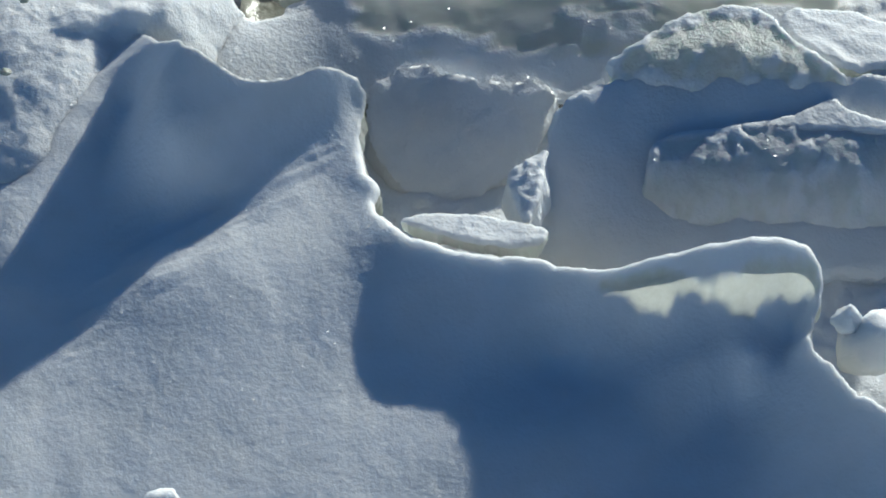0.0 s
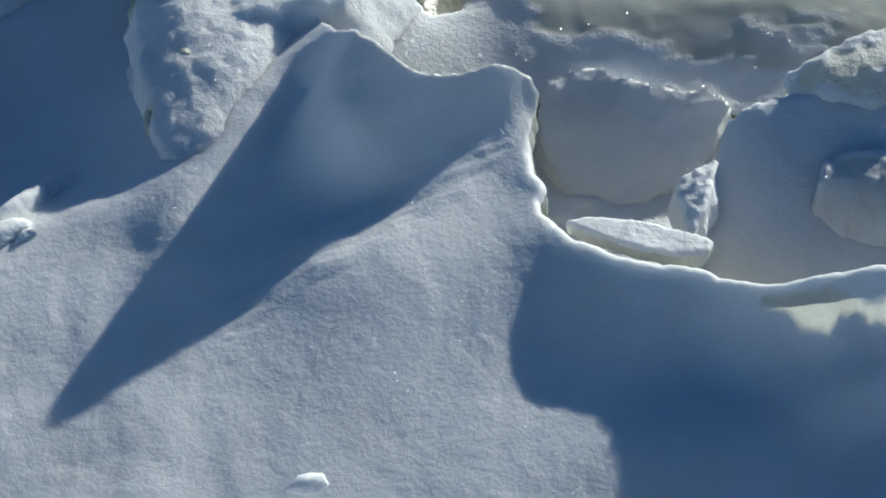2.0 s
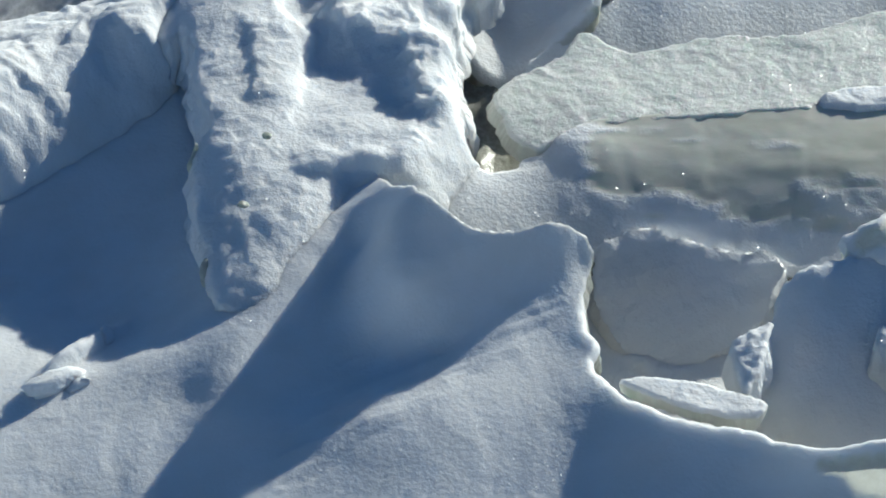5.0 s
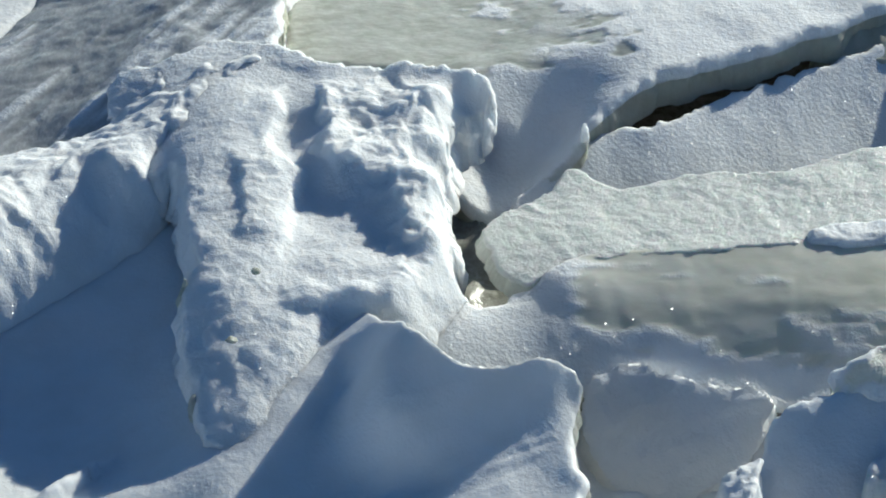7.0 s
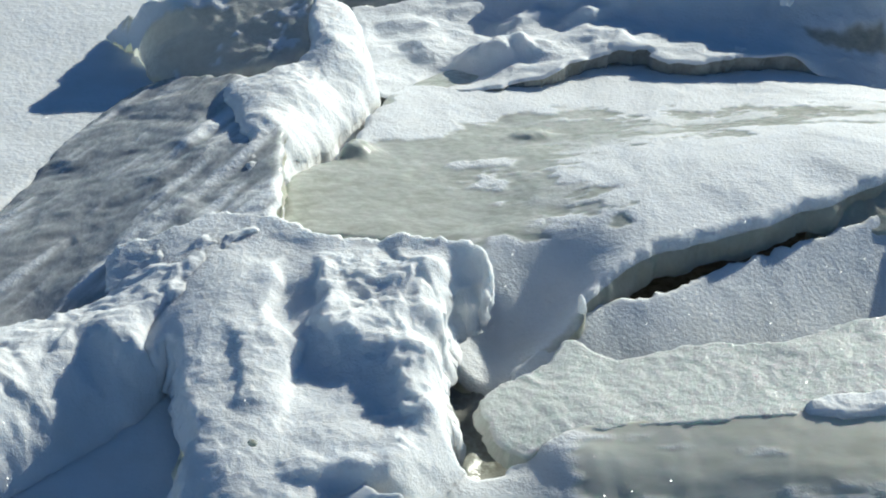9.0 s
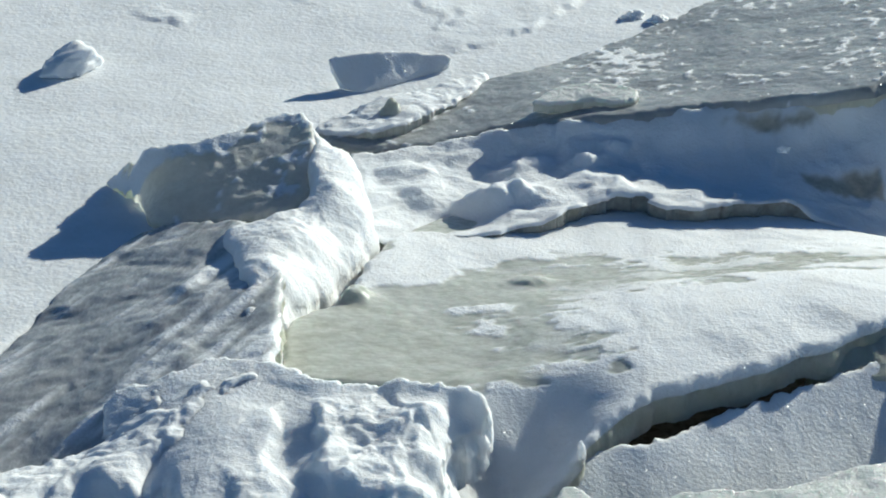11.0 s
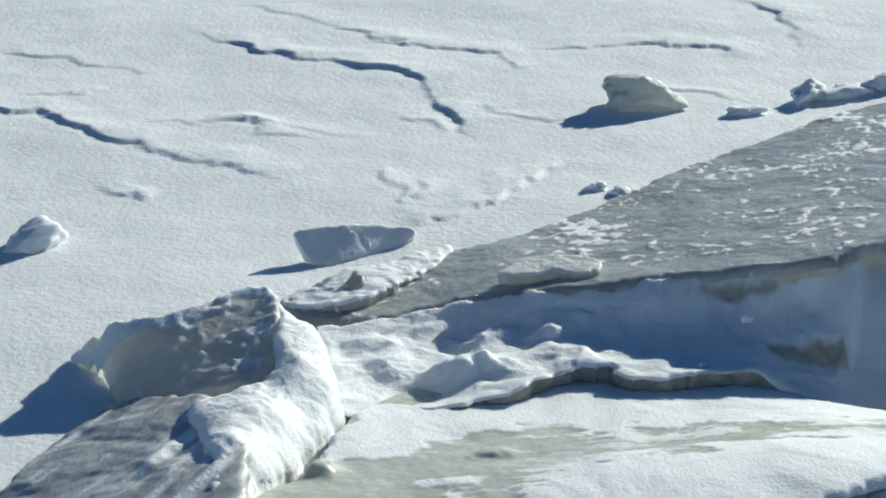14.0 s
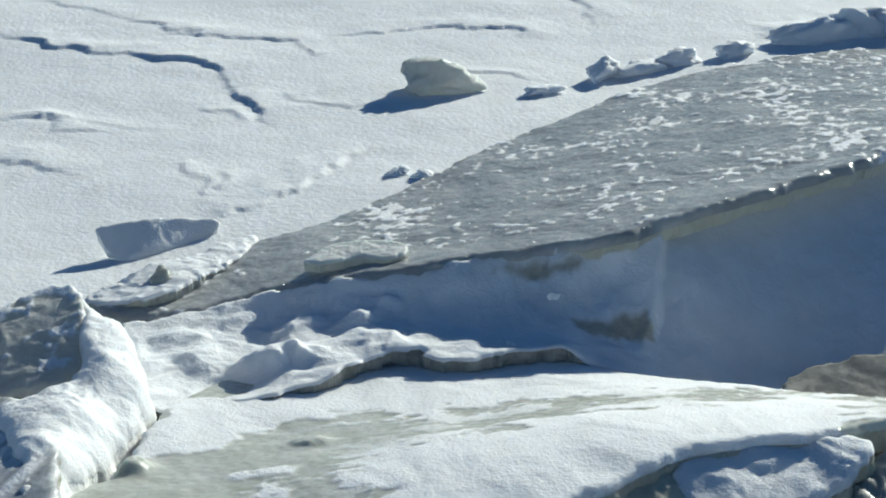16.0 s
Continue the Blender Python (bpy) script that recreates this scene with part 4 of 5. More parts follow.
# ---- the rubble wall of broken snow ----
WALL = [(-0.785, 4.005, 0.140), (-0.664, 4.006, 0.170), (-0.514, 4.090, 0.190), (-0.457, 4.045, 0.200), (-0.375, 4.014, 0.210),
    (-0.279, 3.928, 0.215), (-0.163, 3.911, 0.210), (-0.112, 3.921, 0.225), (0.054, 3.890, 0.225), (0.113, 3.871, 0.195), (0.066, 3.817, 0.155),
    (0.009, 3.750, 0.145), (-0.015, 3.532, 0.140), (0.003, 3.392, 0.135), (0.014, 3.261, 0.115), (0.050, 3.217, 0.060), (-0.031, 3.093, 0.060),
    (-0.100, 3.029, 0.120), (-0.187, 3.006, 0.110), (-0.238, 2.928, 0.090), (-0.266, 2.851, 0.085), (-0.324, 2.774, 0.075),
    (-0.406, 2.753, 0.070), (-0.467, 2.798, 0.075), (-0.491, 2.953, 0.110), (-0.526, 3.081, 0.120), (-0.524, 3.183, 0.140),
    (-0.497, 3.201, 0.155), (-0.532, 3.336, 0.170), (-0.577, 3.589, 0.170), (-0.656, 3.562, 0.130), (-0.759, 3.806, 0.110)]
KNOBBLY = [(-0.293, 3.847, 0.220), (-0.156, 3.884, 0.220), (-0.041, 3.794, 0.230), (-0.004, 3.672, 0.190), (0.009, 3.364, 0.180),
    (-0.003, 3.158, 0.160), (-0.103, 3.158, 0.160), (-0.131, 3.378, 0.170), (-0.205, 3.511, 0.200), (-0.266, 3.544, 0.200)]
CRUSTED = [(-0.556, 3.587, 0.200), (-0.328, 3.588, 0.200), (-0.331, 3.258, 0.170), (-0.104, 3.220, 0.170), (-0.080, 3.121, 0.160),
    (-0.277, 3.074, 0.140), (-0.247, 2.904, 0.110), (-0.358, 2.808, 0.080), (-0.466, 2.840, 0.080)]
sheet("snow_rubble", WALL, 0.004, SNOW_SOFT, SNOW_SOFT, crumple=(0.13, 0.006), thick=0.11, lip=0.014, ragged=(0.06, 0.012), stiff=5e-5,
      relief=[(0.10, 0.0022, ""), (0.05, 0.0008, "ridged"), (0.015, 0.0006, "")],
      steps=[([(-0.304, 3.858, 0.209), (-0.268, 3.762, 0.206), (-0.266, 3.651, 0.203), (-0.280, 3.591, 0.201), (-0.258, 3.544, 0.200),
    (-0.229, 3.519, 0.198), (-0.182, 3.532, 0.199), (-0.111, 3.569, 0.201)], 0.014, 0.06, 0.03),
          ([(-0.328, 3.222, 0.179), (-0.325, 3.351, 0.188), (-0.309, 3.512, 0.198), (-0.359, 3.554, 0.200), (-0.373, 3.728, 0.205),
    (-0.340, 3.888, 0.210)], 0.010, 0.07, 0.03),
          ([(-0.159, 3.901, 0.210), (-0.098, 3.841, 0.208), (-0.053, 3.780, 0.207), (-0.031, 3.722, 0.205), (0.009, 3.651, 0.203)], 0.011, 0.06, 0.03),
          ([(-0.315, 3.087, 0.160), (-0.255, 3.095, 0.161), (-0.167, 3.099, 0.162), (-0.101, 3.081, 0.158), (-0.063, 3.097, 0.161)], 0.011, 0.08, 0.04),
          ([(-0.124, 3.515, 0.198), (-0.111, 3.390, 0.190), (-0.088, 3.316, 0.185), (-0.054, 3.259, 0.181)], 0.008, 0.04, 0.02),
          ([(-0.069, 3.520, 0.199), (-0.042, 3.424, 0.192), (-0.020, 3.352, 0.188)], 0.006, 0.03, 0.02),
          ([(-0.234, 3.651, 0.203), (-0.173, 3.628, 0.203), (-0.137, 3.646, 0.203), (-0.088, 3.619, 0.202)], 0.006, 0.03, 0.02),
          ([(-0.190, 3.762, 0.206), (-0.127, 3.721, 0.205), (-0.090, 3.739, 0.206)], 0.006, 0.03, 0.02),
          ([(-0.481, 3.618, 0.202), (-0.429, 3.494, 0.197), (-0.407, 3.370, 0.189), (-0.417, 3.278, 0.183)], 0.006, 0.06, 0.03),
          ([(-0.150, 3.279, 0.183), (-0.105, 3.258, 0.181), (-0.054, 3.298, 0.184)], 0.006, 0.03, 0.02)],
      patches=[(KNOBBLY, 0.09, 0.006, "ridged"), (KNOBBLY, 0.035, 0.002, "puffy"), (CRUSTED, 0.06, 0.0018, "puffy")],
      inner=[(-0.535, 3.605, 0.188), (-0.520, 3.445, 0.180), (-0.493, 3.292, 0.173), (-0.475, 3.157, 0.160), (-0.439, 3.060, 0.150),
    (-0.420, 2.949, 0.128), (-0.434, 2.852, 0.097), (-0.466, 3.574, 0.194), (-0.451, 3.475, 0.188), (-0.439, 3.362, 0.180),
    (-0.424, 3.289, 0.175), (-0.443, 3.814, 0.203), (-0.426, 3.677, 0.200), (-0.409, 3.543, 0.200), (-0.394, 3.426, 0.193),
    (-0.386, 3.316, 0.184), (-0.373, 3.215, 0.173), (-0.379, 3.726, 0.199), (-0.361, 3.552, 0.195), (-0.336, 3.480, 0.185),
    (-0.335, 3.370, 0.175), (-0.337, 3.293, 0.173), (-0.344, 3.831, 0.193), (-0.343, 3.709, 0.181), (-0.324, 3.600, 0.178),
    (-0.300, 3.490, 0.164), (-0.293, 3.357, 0.156), (-0.298, 3.270, 0.161), (-0.239, 3.469, 0.164), (-0.222, 3.353, 0.159),
    (-0.230, 3.255, 0.165), (-0.296, 3.813, 0.204), (-0.269, 3.738, 0.206), (-0.270, 3.627, 0.203), (-0.251, 3.544, 0.204),
    (-0.226, 3.511, 0.204), (-0.182, 3.527, 0.205), (-0.147, 3.548, 0.204), (-0.238, 3.742, 0.204), (-0.211, 3.660, 0.197),
    (-0.177, 3.759, 0.208), (-0.126, 3.682, 0.198), (-0.134, 3.561, 0.203), (-0.168, 3.481, 0.185), (-0.155, 3.412, 0.175),
    (-0.129, 3.322, 0.167), (-0.116, 3.229, 0.163), (-0.103, 3.491, 0.200), (-0.056, 3.511, 0.201), (-0.108, 3.410, 0.190),
    (-0.083, 3.339, 0.183), (-0.038, 3.410, 0.190), (-0.026, 3.304, 0.180), (-0.082, 3.268, 0.163), (-0.021, 3.468, 0.194),
    (-0.118, 3.901, 0.210), (-0.042, 3.884, 0.213), (0.034, 3.874, 0.212), (0.084, 3.847, 0.206), (-0.004, 3.778, 0.211),
    (0.046, 3.751, 0.206), (-0.066, 3.807, 0.208), (-0.028, 3.712, 0.194), (-0.010, 3.646, 0.192), (-0.281, 3.172, 0.163),
    (-0.215, 3.183, 0.169), (-0.147, 3.152, 0.164), (-0.080, 3.138, 0.161), (-0.256, 3.115, 0.164), (-0.157, 3.108, 0.163),
    (-0.212, 3.087, 0.130), (-0.145, 3.084, 0.132), (-0.230, 2.997, 0.117), (-0.260, 2.938, 0.109), (-0.321, 3.104, 0.158),
    (-0.296, 3.043, 0.150), (-0.313, 2.972, 0.137), (-0.341, 2.896, 0.116), (-0.358, 2.820, 0.097)],
      parts=("snow_face", "ice_edge"), seed=67, flare=-0.03, label="sunlit wall of broken crusted snow rubble", category="snow rubble")

# ---- the glazed slope on the far left and its peak ----
SLOPE = [(-1.327, 4.081, 0.000), (-1.125, 4.423, 0.000), (-1.040, 4.762, 0.000), (-0.949, 4.965, 0.000), (-0.840, 5.122, 0.020),
    (-0.605, 5.029, 0.100), (-0.433, 4.853, 0.150), (-0.407, 4.508, 0.190), (-0.379, 4.128, 0.205), (-0.429, 3.926, 0.200),
    (-0.581, 3.893, 0.160), (-0.612, 3.934, 0.150), (-0.760, 3.951, 0.110), (-0.735, 3.821, 0.100), (-0.855, 3.728, 0.070), (-1.216, 3.647, 0.020)]
sheet("ice_slope", SLOPE, 0.009, PLATE_SLOPE, ICE_EDGE, thick=0.10, lip=0.025, ragged=(0.08, 0.010), relief=[(0.3, 0.010, ""), (0.05, 0.002, "")],
      cover=streaks(lambda x, y, r: -0.36 + 0.75 * smooth(0.34, 0.04, r) * smooth(-0.75, -0.55, x), 0.3, 2.0, 0.14, 58, 9, (-0.35, 0.55)), parts=("ice_surface", "ice_edge"), seed=71,
      label="glazed grey ice slope streaked with snow", category="ice slope", group="ice sheets of the ridge")
LEFTBANK = [(-1.274, 3.647, 0.050), (-0.983, 3.747, 0.080), (-0.860, 3.770, 0.095), (-0.753, 3.820, 0.115), (-0.732, 3.901, 0.125),
    (-0.773, 3.997, 0.120), (-0.629, 3.968, 0.160), (-0.471, 3.972, 0.210), (-0.419, 3.968, 0.220), (-0.496, 3.903, 0.200),
    (-0.567, 3.710, 0.170), (-0.601, 3.673, 0.150), (-0.601, 3.537, 0.030), (-0.665, 3.443, 0.000), (-0.796, 3.339, -0.020),
    (-0.917, 3.217, -0.030), (-1.216, 3.013, -0.040)]
sheet("snow_drift", LEFTBANK, 0.006, SNOW, SNOW, thick=0.05, lip=0.02, crumple=(0.2, 0.006), inner=[(-0.725, 3.529, 0.120),
    (-0.821, 3.439, 0.105), (-0.887, 3.337, 0.095), (-0.974, 3.237, 0.085), (-1.113, 3.138, 0.075),
    (-0.642, 3.554, 0.135)], ragged=(0.08, 0.014), relief=[(0.11, 0.012, ""), (0.035, 0.003, "")], parts=("snow_cover", "snow_edge"), seed=73,
      label="lumpy sunlit snow drift on the ridge's shoulder", category="snow drift")
PEAK = [(-0.796, 5.342, 0.180), (-0.637, 5.398, 0.190), (-0.478, 5.506, 0.215), (-0.404, 5.489, 0.215), (-0.367, 5.331, 0.210),
    (-0.380, 5.203, 0.160), (-0.379, 5.079, 0.120), (-0.525, 5.011, 0.100), (-0.835, 5.122, 0.020), (-0.881, 5.291, 0.030),
    (-1.024, 5.455, 0.000), (-0.953, 5.413, 0.080), (-0.871, 5.344, 0.165)]
sheet("ice_peak", PEAK, 0.007, PEAK_ICE, ICE_GREY, thick=0.12, lip=0.015, ragged=(0.06, 0.008), relief=[(0.12, 0.006, ""), (0.03, 0.0015, "")],
      cover=streaks(lambda x, y, r: -0.5 + 0.8 * smooth(0.09, 0.0, r) * (y > 5.3), 1, 1, 0.1, 0, 3), parts=("ice_face", "ice_edge"), seed=79,
      label="upthrust slab of clouded grey ice with a snowy top", category="ice slab", group="ice sheets of the ridge")
CREST = [(-0.400, 5.467, 0.215), (-0.336, 5.347, 0.185), (-0.270, 5.332, 0.165), (-0.233, 5.225, 0.150), (-0.225, 5.087, 0.125),
    (-0.197, 4.993, 0.100), (-0.222, 4.877, 0.070), (-0.257, 4.781, 0.050), (-0.327, 4.575, 0.090), (-0.404, 4.438, 0.130),
    (-0.400, 4.209, 0.160), (-0.462, 4.145, 0.180), (-0.504, 4.383, 0.175), (-0.511, 4.547, 0.170), (-0.623, 4.905, 0.125),
    (-0.484, 4.917, 0.145), (-0.382, 5.015, 0.150), (-0.375, 5.175, 0.190)]
sheet("snow_crest", CREST, 0.006, SNOW_SOFT, SNOW_SOFT, crumple=(0.2, 0.003), flare=-0.05, thick=0.16, lip=0.03, ragged=(0.12, 0.012), relief=[(0.14, 0.006, ""), (0.05, 0.0028, "ridged"), (0.02, 0.0010, "")], parts=("snow_face", "snow_edge"), seed=83,
      inner=[(-0.305, 5.054, 0.175), (-0.336, 4.760, 0.145), (-0.437, 4.530, 0.195),
          (-0.400, 4.822, 0.165)], label="bright crusted snow crest along the ridge", category="snow crest")

CHUNKS = [(*(1.679, 8.011, 0.000)[:2], 0.10, 0.06, 0.07, 40, 21), (*(1.851, 8.071, 0.000)[:2], 0.16, 0.06, 0.045, 25, 22),
    (*(2.045, 8.155, 0.000)[:2], 0.14, 0.06, 0.05, 15, 23),
          (*(2.319, 8.240, -0.000)[:2], 0.12, 0.06, 0.05, 20, 24), (*(2.731, 8.419, 0.000)[:2], 0.22, 0.10, 0.10, 10, 25),
              (*(2.962, 8.481, 0.000)[:2], 0.24, 0.10, 0.12, 0, 26),
          (*(0.691, 6.882, 0.000)[:2], 0.05, 0.03, 0.035, 20, 27), (*(0.780, 6.833, 0.000)[:2], 0.05, 0.035, 0.03, -10, 28),
          (*(3.146, 8.475, 0.000)[:2], 0.2, 0.1, 0.12, 0, 30), (*(1.388, 7.809, 0.000)[:2], 0.09, 0.04, 0.03, 20, 31)]

FLAKES = [((-0.735, 2.640, 0.000), 0, 0.068, 0.030, 0.024, 24, 41), ((-0.688, 2.641, 0.000), 0, 0.03, 0.02, 0.014, 40, 42),
    ((-0.657, 2.785, -0.010), 0, 0.018, 0.03, 0.016, 10, 43),
          ((-0.164, 2.063, -0.006), 0, 0.038, 0.024, 0.012, 15, 44), ((-0.480, 2.633, 0.010), 0, 0.02, 0.014, 0.014, 15, 46),
          ((-0.452, 2.601, 0.010), 0, 0.016, 0.012, 0.012, 50, 47), ((-0.442, 2.797, 0.030), 0, 0.03, 0.016, 0.012, 10, 48),
              ((-0.513, 2.752, 0.020), 0, 0.03, 0.014, 0.012, 25, 49),
          ((1.001, 2.227, 0.090), 0, 0.03, 0.03, 0.03, 25, 51),
              ((1.042, 2.203, 0.040), 0, 0.07, 0.05, 0.06, 25, 52)]

CHIP_TOP = [(0.266, 5.781, 0.120), (0.360, 5.901, 0.125), (0.495, 5.914, 0.135), (0.607, 5.854, 0.140), (0.612, 5.770, 0.140),
    (0.535, 5.736, 0.135), (0.451, 5.785, 0.130), (0.344, 5.751, 0.125)]
sheet("ice_fragment", CHIP_TOP, 0.005, FROST, ICE_PALE, thick=0.03, lip=0.01, ragged=(0.05, 0.006), relief=[(0.05, 0.003, "")], parts=("ice_surface", "ice_edge"), seed=101, shift=0.012,
      label="clear broken ice fragment lying on the ice sheet", category="ice fragment")
# 67 to 69 are dark lumps that paint the shade of small snow pits
BITS = [((-0.169, 5.885, 0.050), 0.045, 0.05, 0.045, 20, 61, ICE_GREY), ((0.311, 3.797, 0.100), 0.012, 0.012, 0.028, 0, 62, SNOW),
    ((-0.518, 3.171, 0.100), 0.022, 0.03, 0.05, 0, 63, ICE_CLEAR),
        ((-0.493, 3.061, 0.080), 0.012, 0.016, 0.04, 0, 64, ICE_GREY), ((-0.476, 2.880, 0.060), 0.014, 0.016, 0.04, 0, 65, ICE_GREY),
            ((1.021, 5.480, 0.100), 0.02, 0.014, 0.016, 0, 66, SNOW),
        ((-0.372, 3.147, 0.195), 0.010, 0.012, 0.006, 0, 67, ICE_OLIVE), ((-0.406, 2.967, 0.165), 0.012, 0.010, 0.006, 20, 68, ICE_OLIVE),
            ((-0.128, 3.761, 0.185), 0.02, 0.014, 0.012, 30, 69, ICE_GREY),
        ((-0.065, 3.688, 0.180), 0.008, 0.016, 0.014, 0, 70, ICE_GREY), ((0.862, 5.301, 0.030), 0.02, 0.02, 0.012, 0, 71, SNOW),
            ((-0.776, 3.544, 0.110), 0.016, 0.012, 0.014, 0, 72, SNOW)]
for at, sx, sy, sz, turn, k, mat in BITS:
    lump("ice_bit_or_pit", at, (sx, sy, sz), turn, mat, k, 0.4, 0.6, "small lump in the ridge: broken ice and snow, dark ones for shaded pits", "ice bit", "broken bits of the ridge", 3)

# ---- lone pieces on the snowfield ----
c = Vector((0.958, 7.910, 0.000))
lump("ice_boulder", (c.x, c.y, 0.045),
    (0.20, 0.12, 0.088), 10, BOULDER, 12, 0.4, 0.5, "rounded translucent ice boulder lying on the snow", "ice boulder")
c = Vector((-1.271, 6.388, 0.000))
lump("snow_lump", (c.x, c.y, 0.03), (0.13, 0.10, 0.055), 30, SNOW, 9, 0.16, 0.5, "small snow lump standing on the flat snow", "snow lump")
for px, py, sx, sy, sz, turn, k in (CHUNKS):
    lump("snow_chunk", (px, py, sz * 0.25),
        (sx, sy, sz), turn, SNOW, k, 0.35, 0.55, "wind-worn snow chunk on the snowfield's edge", "snow chunk", "chunks along the ice sheet", 4)
for px, _, sx, sy, sz, turn, k in FLAKES:
    lump("snow_flake", (px[0], px[1], px[2] + sz * 0.2),
        (sx, sy, sz), turn, SNOW, k, 0.25, 0.5, "loose crumb of crusted snow on the drift", "snow crumb", "crumbs on the drift", 3)
STAND = [(-0.390, 6.278, 0.100), (-0.271, 6.305, 0.098), (-0.120, 6.363, 0.082), (0.005, 6.404, 0.058), (0.034, 6.392, 0.046),
    (-0.024, 6.357, 0.010), (-0.175, 6.237, 0.006), (-0.268, 6.186, 0.004), (-0.330, 6.217, 0.008), (-0.360, 6.229, 0.060)]
sheet("leaning_slab", STAND, 0.006, SNOW, SNOW, thick=0.03, lip=0.008, ragged=(0.3, 0.003), stiff=1e-3, relief=[(0.12, 0.003, ""),
    (0.03, 0.0008, "")], parts=("snow_face", "snow_edge"), seed=91,
      label="snow slab leaning up from the snowfield", category="snow slab")
SHORE = [(-0.423, 5.843, 0.020), (-0.293, 5.960, 0.030), (-0.185, 6.031, 0.060), (-0.075, 6.080, 0.050), (0.094, 6.258, 0.040),
    (0.171, 6.299, 0.030), (0.091, 6.055, 0.050), (-0.037, 5.863, 0.070), (-0.141, 5.724, 0.080), (-0.247, 5.713, 0.060), (-0.355, 5.751, 0.040)]
sheet("snow_crust", SHORE, 0.006, SNOW, ICE_PALE, thick=0.035, lip=0.012, ragged=(0.05, 0.008), relief=[(0.10, 0.008, ""),
    (0.03, 0.002, "")], parts=("snow_cover", "ice_edge"), seed=93,
      label="broken snow crust over grey ice beside the ice sheet", category="snow crust")

# ---- the near drift with its sharp crest ----
DRIFT = [(-1.448, 3.058, -0.020), (-1.149, 3.217, -0.030), (-0.927, 3.280, -0.020), (-0.848, 3.536, 0.000), (-0.725, 3.645, 0.030),
    (-0.626, 3.774, 0.050), (-0.418, 3.551, 0.050), (-0.226, 3.345, 0.050), (-0.165, 3.100, 0.120), (-0.079, 2.895, 0.259), (-0.040, 2.876, 0.252), (0.027, 2.847, 0.200), (0.105, 2.868, 0.184), (0.190, 2.899, 0.176),
    (0.258, 2.895, 0.128), (0.238, 2.840, 0.090),
    (0.234, 2.725, 0.080), (0.261, 2.676, 0.080), (0.242, 2.637, 0.070), (0.280, 2.557, 0.075), (0.391, 2.476, 0.085), (0.514, 2.446, 0.090),
    (0.550, 2.408, 0.098), (0.606, 2.392, 0.110), (0.661, 2.380, 0.125), (0.717, 2.375, 0.145), (0.784, 2.374, 0.165),
    (0.857, 2.361, 0.185), (0.923, 2.350, 0.185), (0.961, 2.324, 0.178), (0.973, 2.291, 0.150), (0.954, 2.246, 0.130),
    (0.924, 2.182, 0.118), (0.961, 2.067, 0.115), (1.001, 2.018, 0.115), (1.239, 1.817, 0.120), (1.246, 1.681, -0.120),
    (0.263, 1.808, -0.130), (-0.863, 1.945, -0.130), (-1.356, 2.254, -0.040)]


def bare_in(poly):
    def cover(x, y, rim):
        d, _, _ = line_dist(x, y, poly, True)
        d = np.where(inside(x, y, poly), d, -d) + 0.006 * fbm(x, y, 0.03, 3, 0.6, 5)
        return 1 - 0.95 * smooth(-0.006, 0.008, d)
    return cover


WINDOW = [(0.603, 2.361, 0.095), (0.648, 2.358, 0.115), (0.694, 2.349, 0.130), (0.739, 2.331, 0.127), (0.766, 2.317, 0.118), (0.812, 2.317, 0.141), (0.868, 2.314, 0.160), (0.934, 2.309, 0.167), (0.963, 2.301, 0.155), (0.961, 2.279, 0.136), (0.949, 2.267, 0.120), (0.913, 2.275, 0.109), (0.875, 2.277, 0.105), (0.850, 2.265, 0.083), (0.818, 2.270, 0.082), (0.792, 2.295, 0.097), (0.752, 2.313, 0.105), (0.723, 2.309, 0.092), (0.707, 2.295, 0.066), (0.680, 2.306, 0.067), (0.644, 2.328, 0.082)]
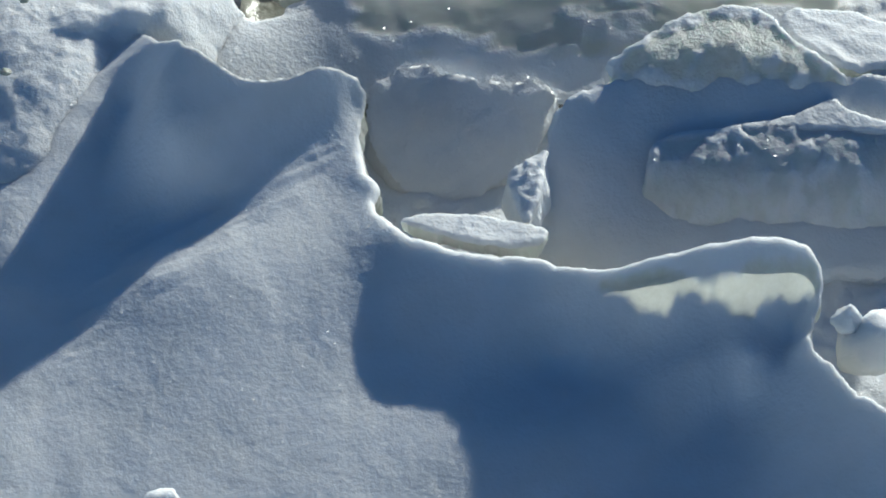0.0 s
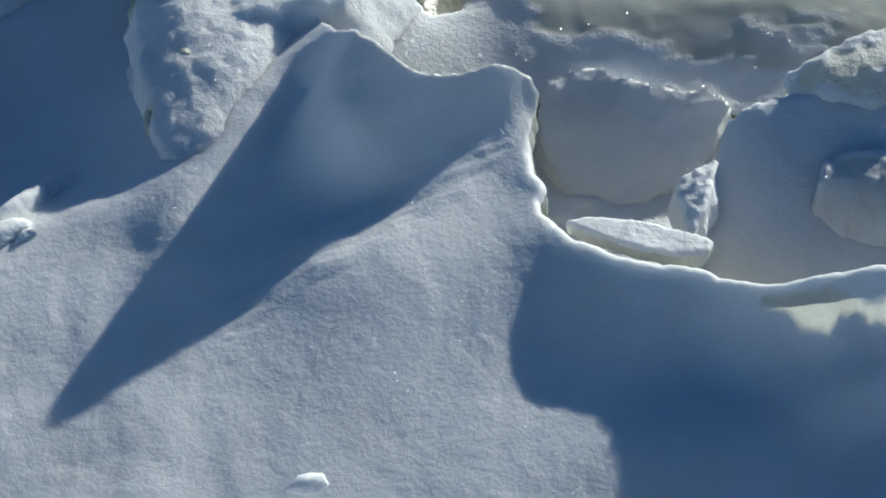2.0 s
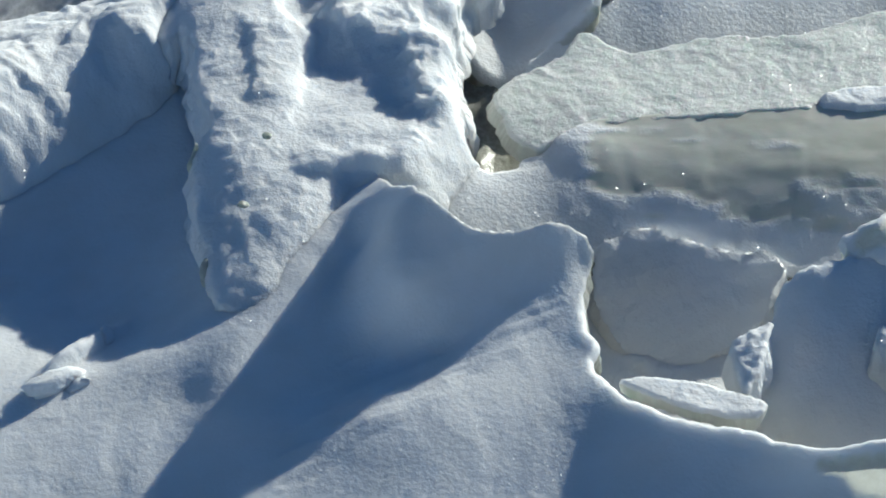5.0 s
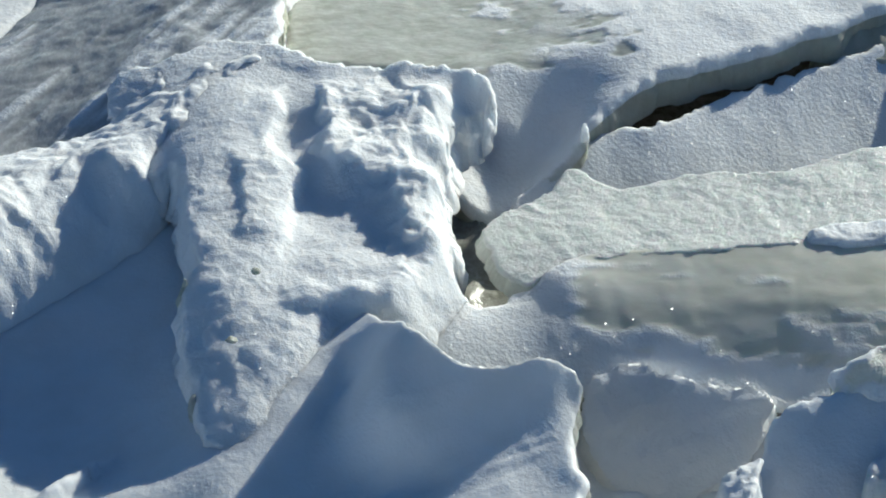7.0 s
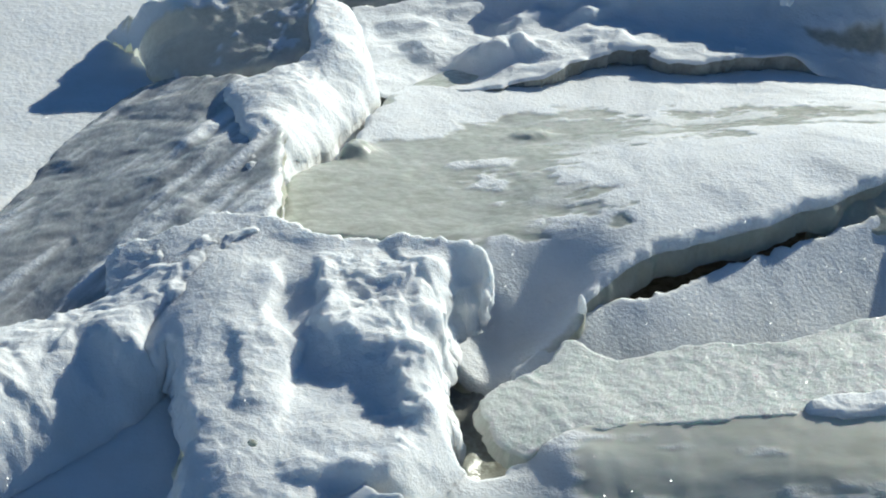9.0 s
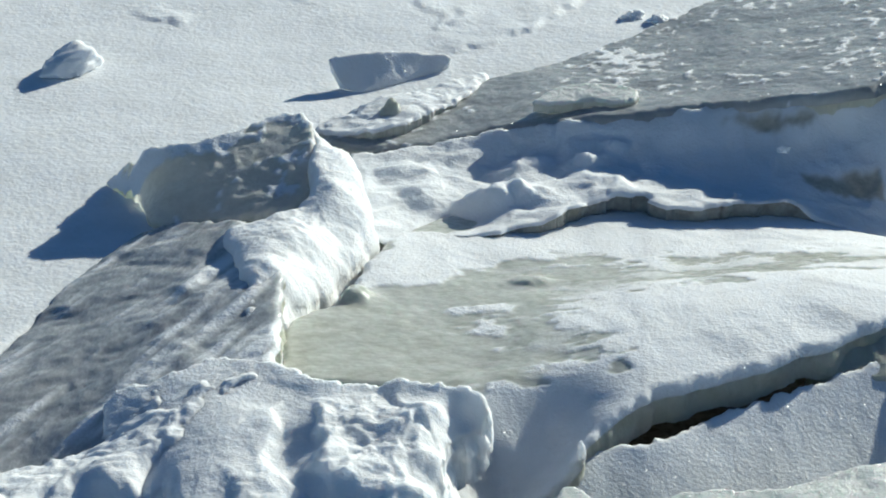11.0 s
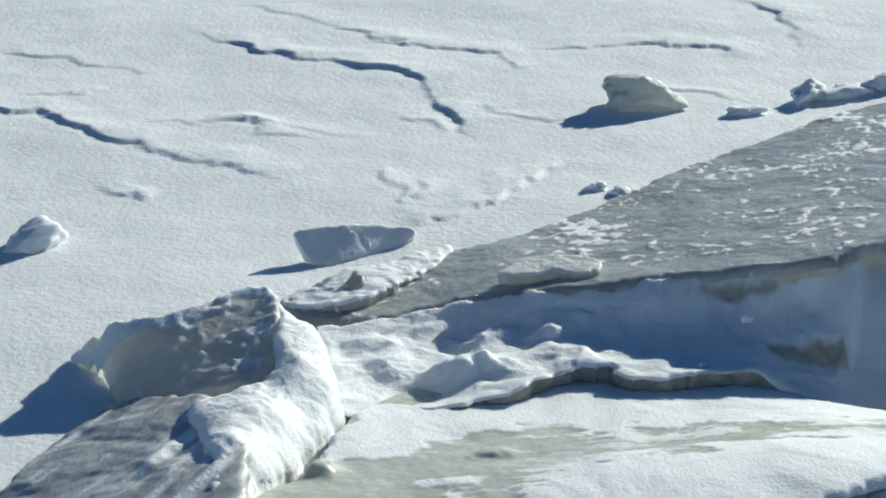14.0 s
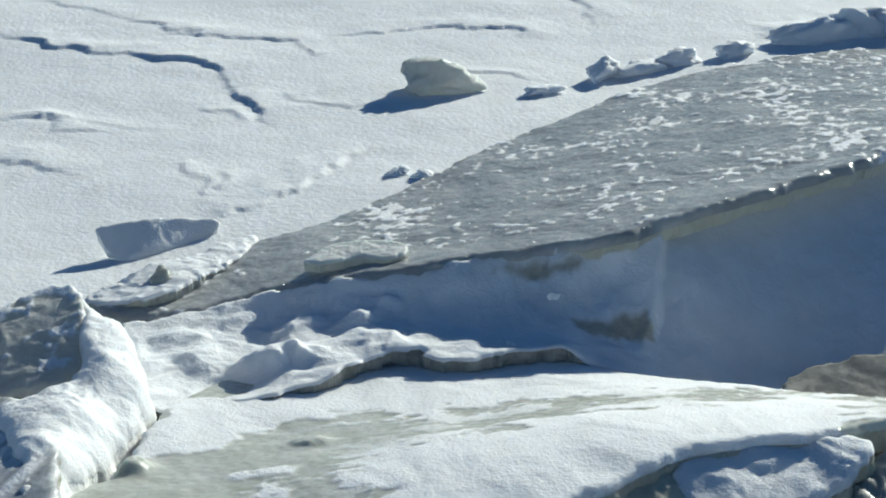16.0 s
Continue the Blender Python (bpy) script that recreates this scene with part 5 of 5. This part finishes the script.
# side turned from view is grey to cut the light bounced into the hollow
sheet("near_drift", DRIFT, 0.0042, open_near=([(0.558, 2.400), (0.636, 2.376), (0.735, 2.376), (0.857, 2.363), (0.939, 2.342), (0.975, 2.305)], 0.04), sharp=[(-0.147, 3.096, 0.130), (-0.086, 2.867, 0.285), (-0.030, 2.872, 0.250), (0.032, 2.835, 0.200),
    (0.105, 2.854, 0.185), (0.190, 2.893, 0.180), (0.263, 2.883, 0.130),
    (0.232, 2.835, 0.095)], top_mat=DRIFT_SNOW, side_mat=ICE_GREY, thick=0.13, lip=0.022, ragged=(0.06, 0.005), relief=[(0.5, 0.006, ""), (0.07, 0.0006, ""), (0.014, 0.0005, "")],
      inner=[(-0.045, 2.848, 0.227), (-0.048, 2.819, 0.199), (0.022, 2.818, 0.175), (0.019, 2.790, 0.147), (0.100, 2.839, 0.159),
    (0.097, 2.810, 0.131), (0.179, 2.867, 0.151), (0.176, 2.838, 0.123), (0.555, 2.374, 0.079), (0.553, 2.354, 0.049),
    (0.548, 2.314, 0.013), (0.536, 2.231, -0.024), (0.601, 2.359, 0.091), (0.599, 2.339, 0.061), (0.594, 2.300, 0.026),
    (0.581, 2.217, -0.011), (0.655, 2.344, 0.109), (0.654, 2.324, 0.079), (0.652, 2.295, 0.033), (0.638, 2.213, -0.004),
    (0.711, 2.339, 0.130), (0.709, 2.318, 0.100), (0.707, 2.289, 0.054), (0.693, 2.208, 0.017), (0.777, 2.337, 0.151),
    (0.775, 2.317, 0.121), (0.774, 2.289, 0.075), (0.759, 2.207, 0.038), (0.849, 2.324, 0.171), (0.848, 2.304, 0.141),
    (0.847, 2.276, 0.096), (0.831, 2.194, 0.059), (0.915, 2.314, 0.170), (0.914, 2.294, 0.140), (0.913, 2.266, 0.095),
    (0.897, 2.184, 0.058), (0.942, 2.295, 0.150), (0.936, 2.264, 0.100), (0.921, 2.223, 0.063),
          (-0.475, 2.582, 0.017), (-0.615, 2.466, -0.010), (-0.125, 2.935, 0.200), (-0.128, 2.861, 0.208), (-0.179, 2.901, 0.115),
          (-0.231, 2.843, 0.088), (-0.279, 2.758, 0.071), (-0.327, 2.682, 0.056), (-0.373, 2.600, 0.042), (-0.420, 2.543, 0.027),
          (-0.192, 2.970, 0.135), (-0.233, 2.911, 0.114), (-0.273, 2.847, 0.098), (-0.312, 2.784, 0.083), (-0.362, 2.749, 0.072),
          (-0.444, 2.721, 0.055), (-0.568, 2.692, 0.026), (-0.185, 2.768, 0.097), (-0.323, 2.600, 0.028), 
          (-0.101, 2.754, 0.163),    
            (-0.019, 2.737, 0.110), (-0.055, 2.708, 0.081), (-0.122, 2.715, 0.089),
          (-0.170, 2.589, 0.038), (-0.273, 2.602, 0.026), (-0.019, 2.598, 0.044), (0.114, 2.686, 0.060), (0.168, 2.782, 0.085),
           (-0.317, 2.485, 0.000), (-0.141, 2.305, -0.030), (0.226, 2.142, -0.038), (0.250, 2.358, 0.005),
          (0.517, 2.183, -0.010), (0.803, 2.168, -0.004),   
              
           (-0.759, 3.093, -0.050), (-0.605, 2.793, -0.010), (-0.750, 2.700, -0.010)],
      patches=[([(-0.102, 2.861, 0.200), (0.170, 2.888, 0.150), (0.209, 2.761, 0.080), (-0.019, 2.557, 0.060), (-0.308, 2.365, 0.030),
    (-0.359, 2.414, 0.050), (-0.241, 2.633, 0.100)], 0.035, 0.0022, 24)],
      bumps=[(-0.707, 2.736, 0.030, 0.10, 0.020, 52)],
      parts=("snow_cover", "ice_edge"), seed=97, cover=bare_in(WINDOW), label="smooth wind-blown snow drift with a sharp sunlit crest", category="snow drift")
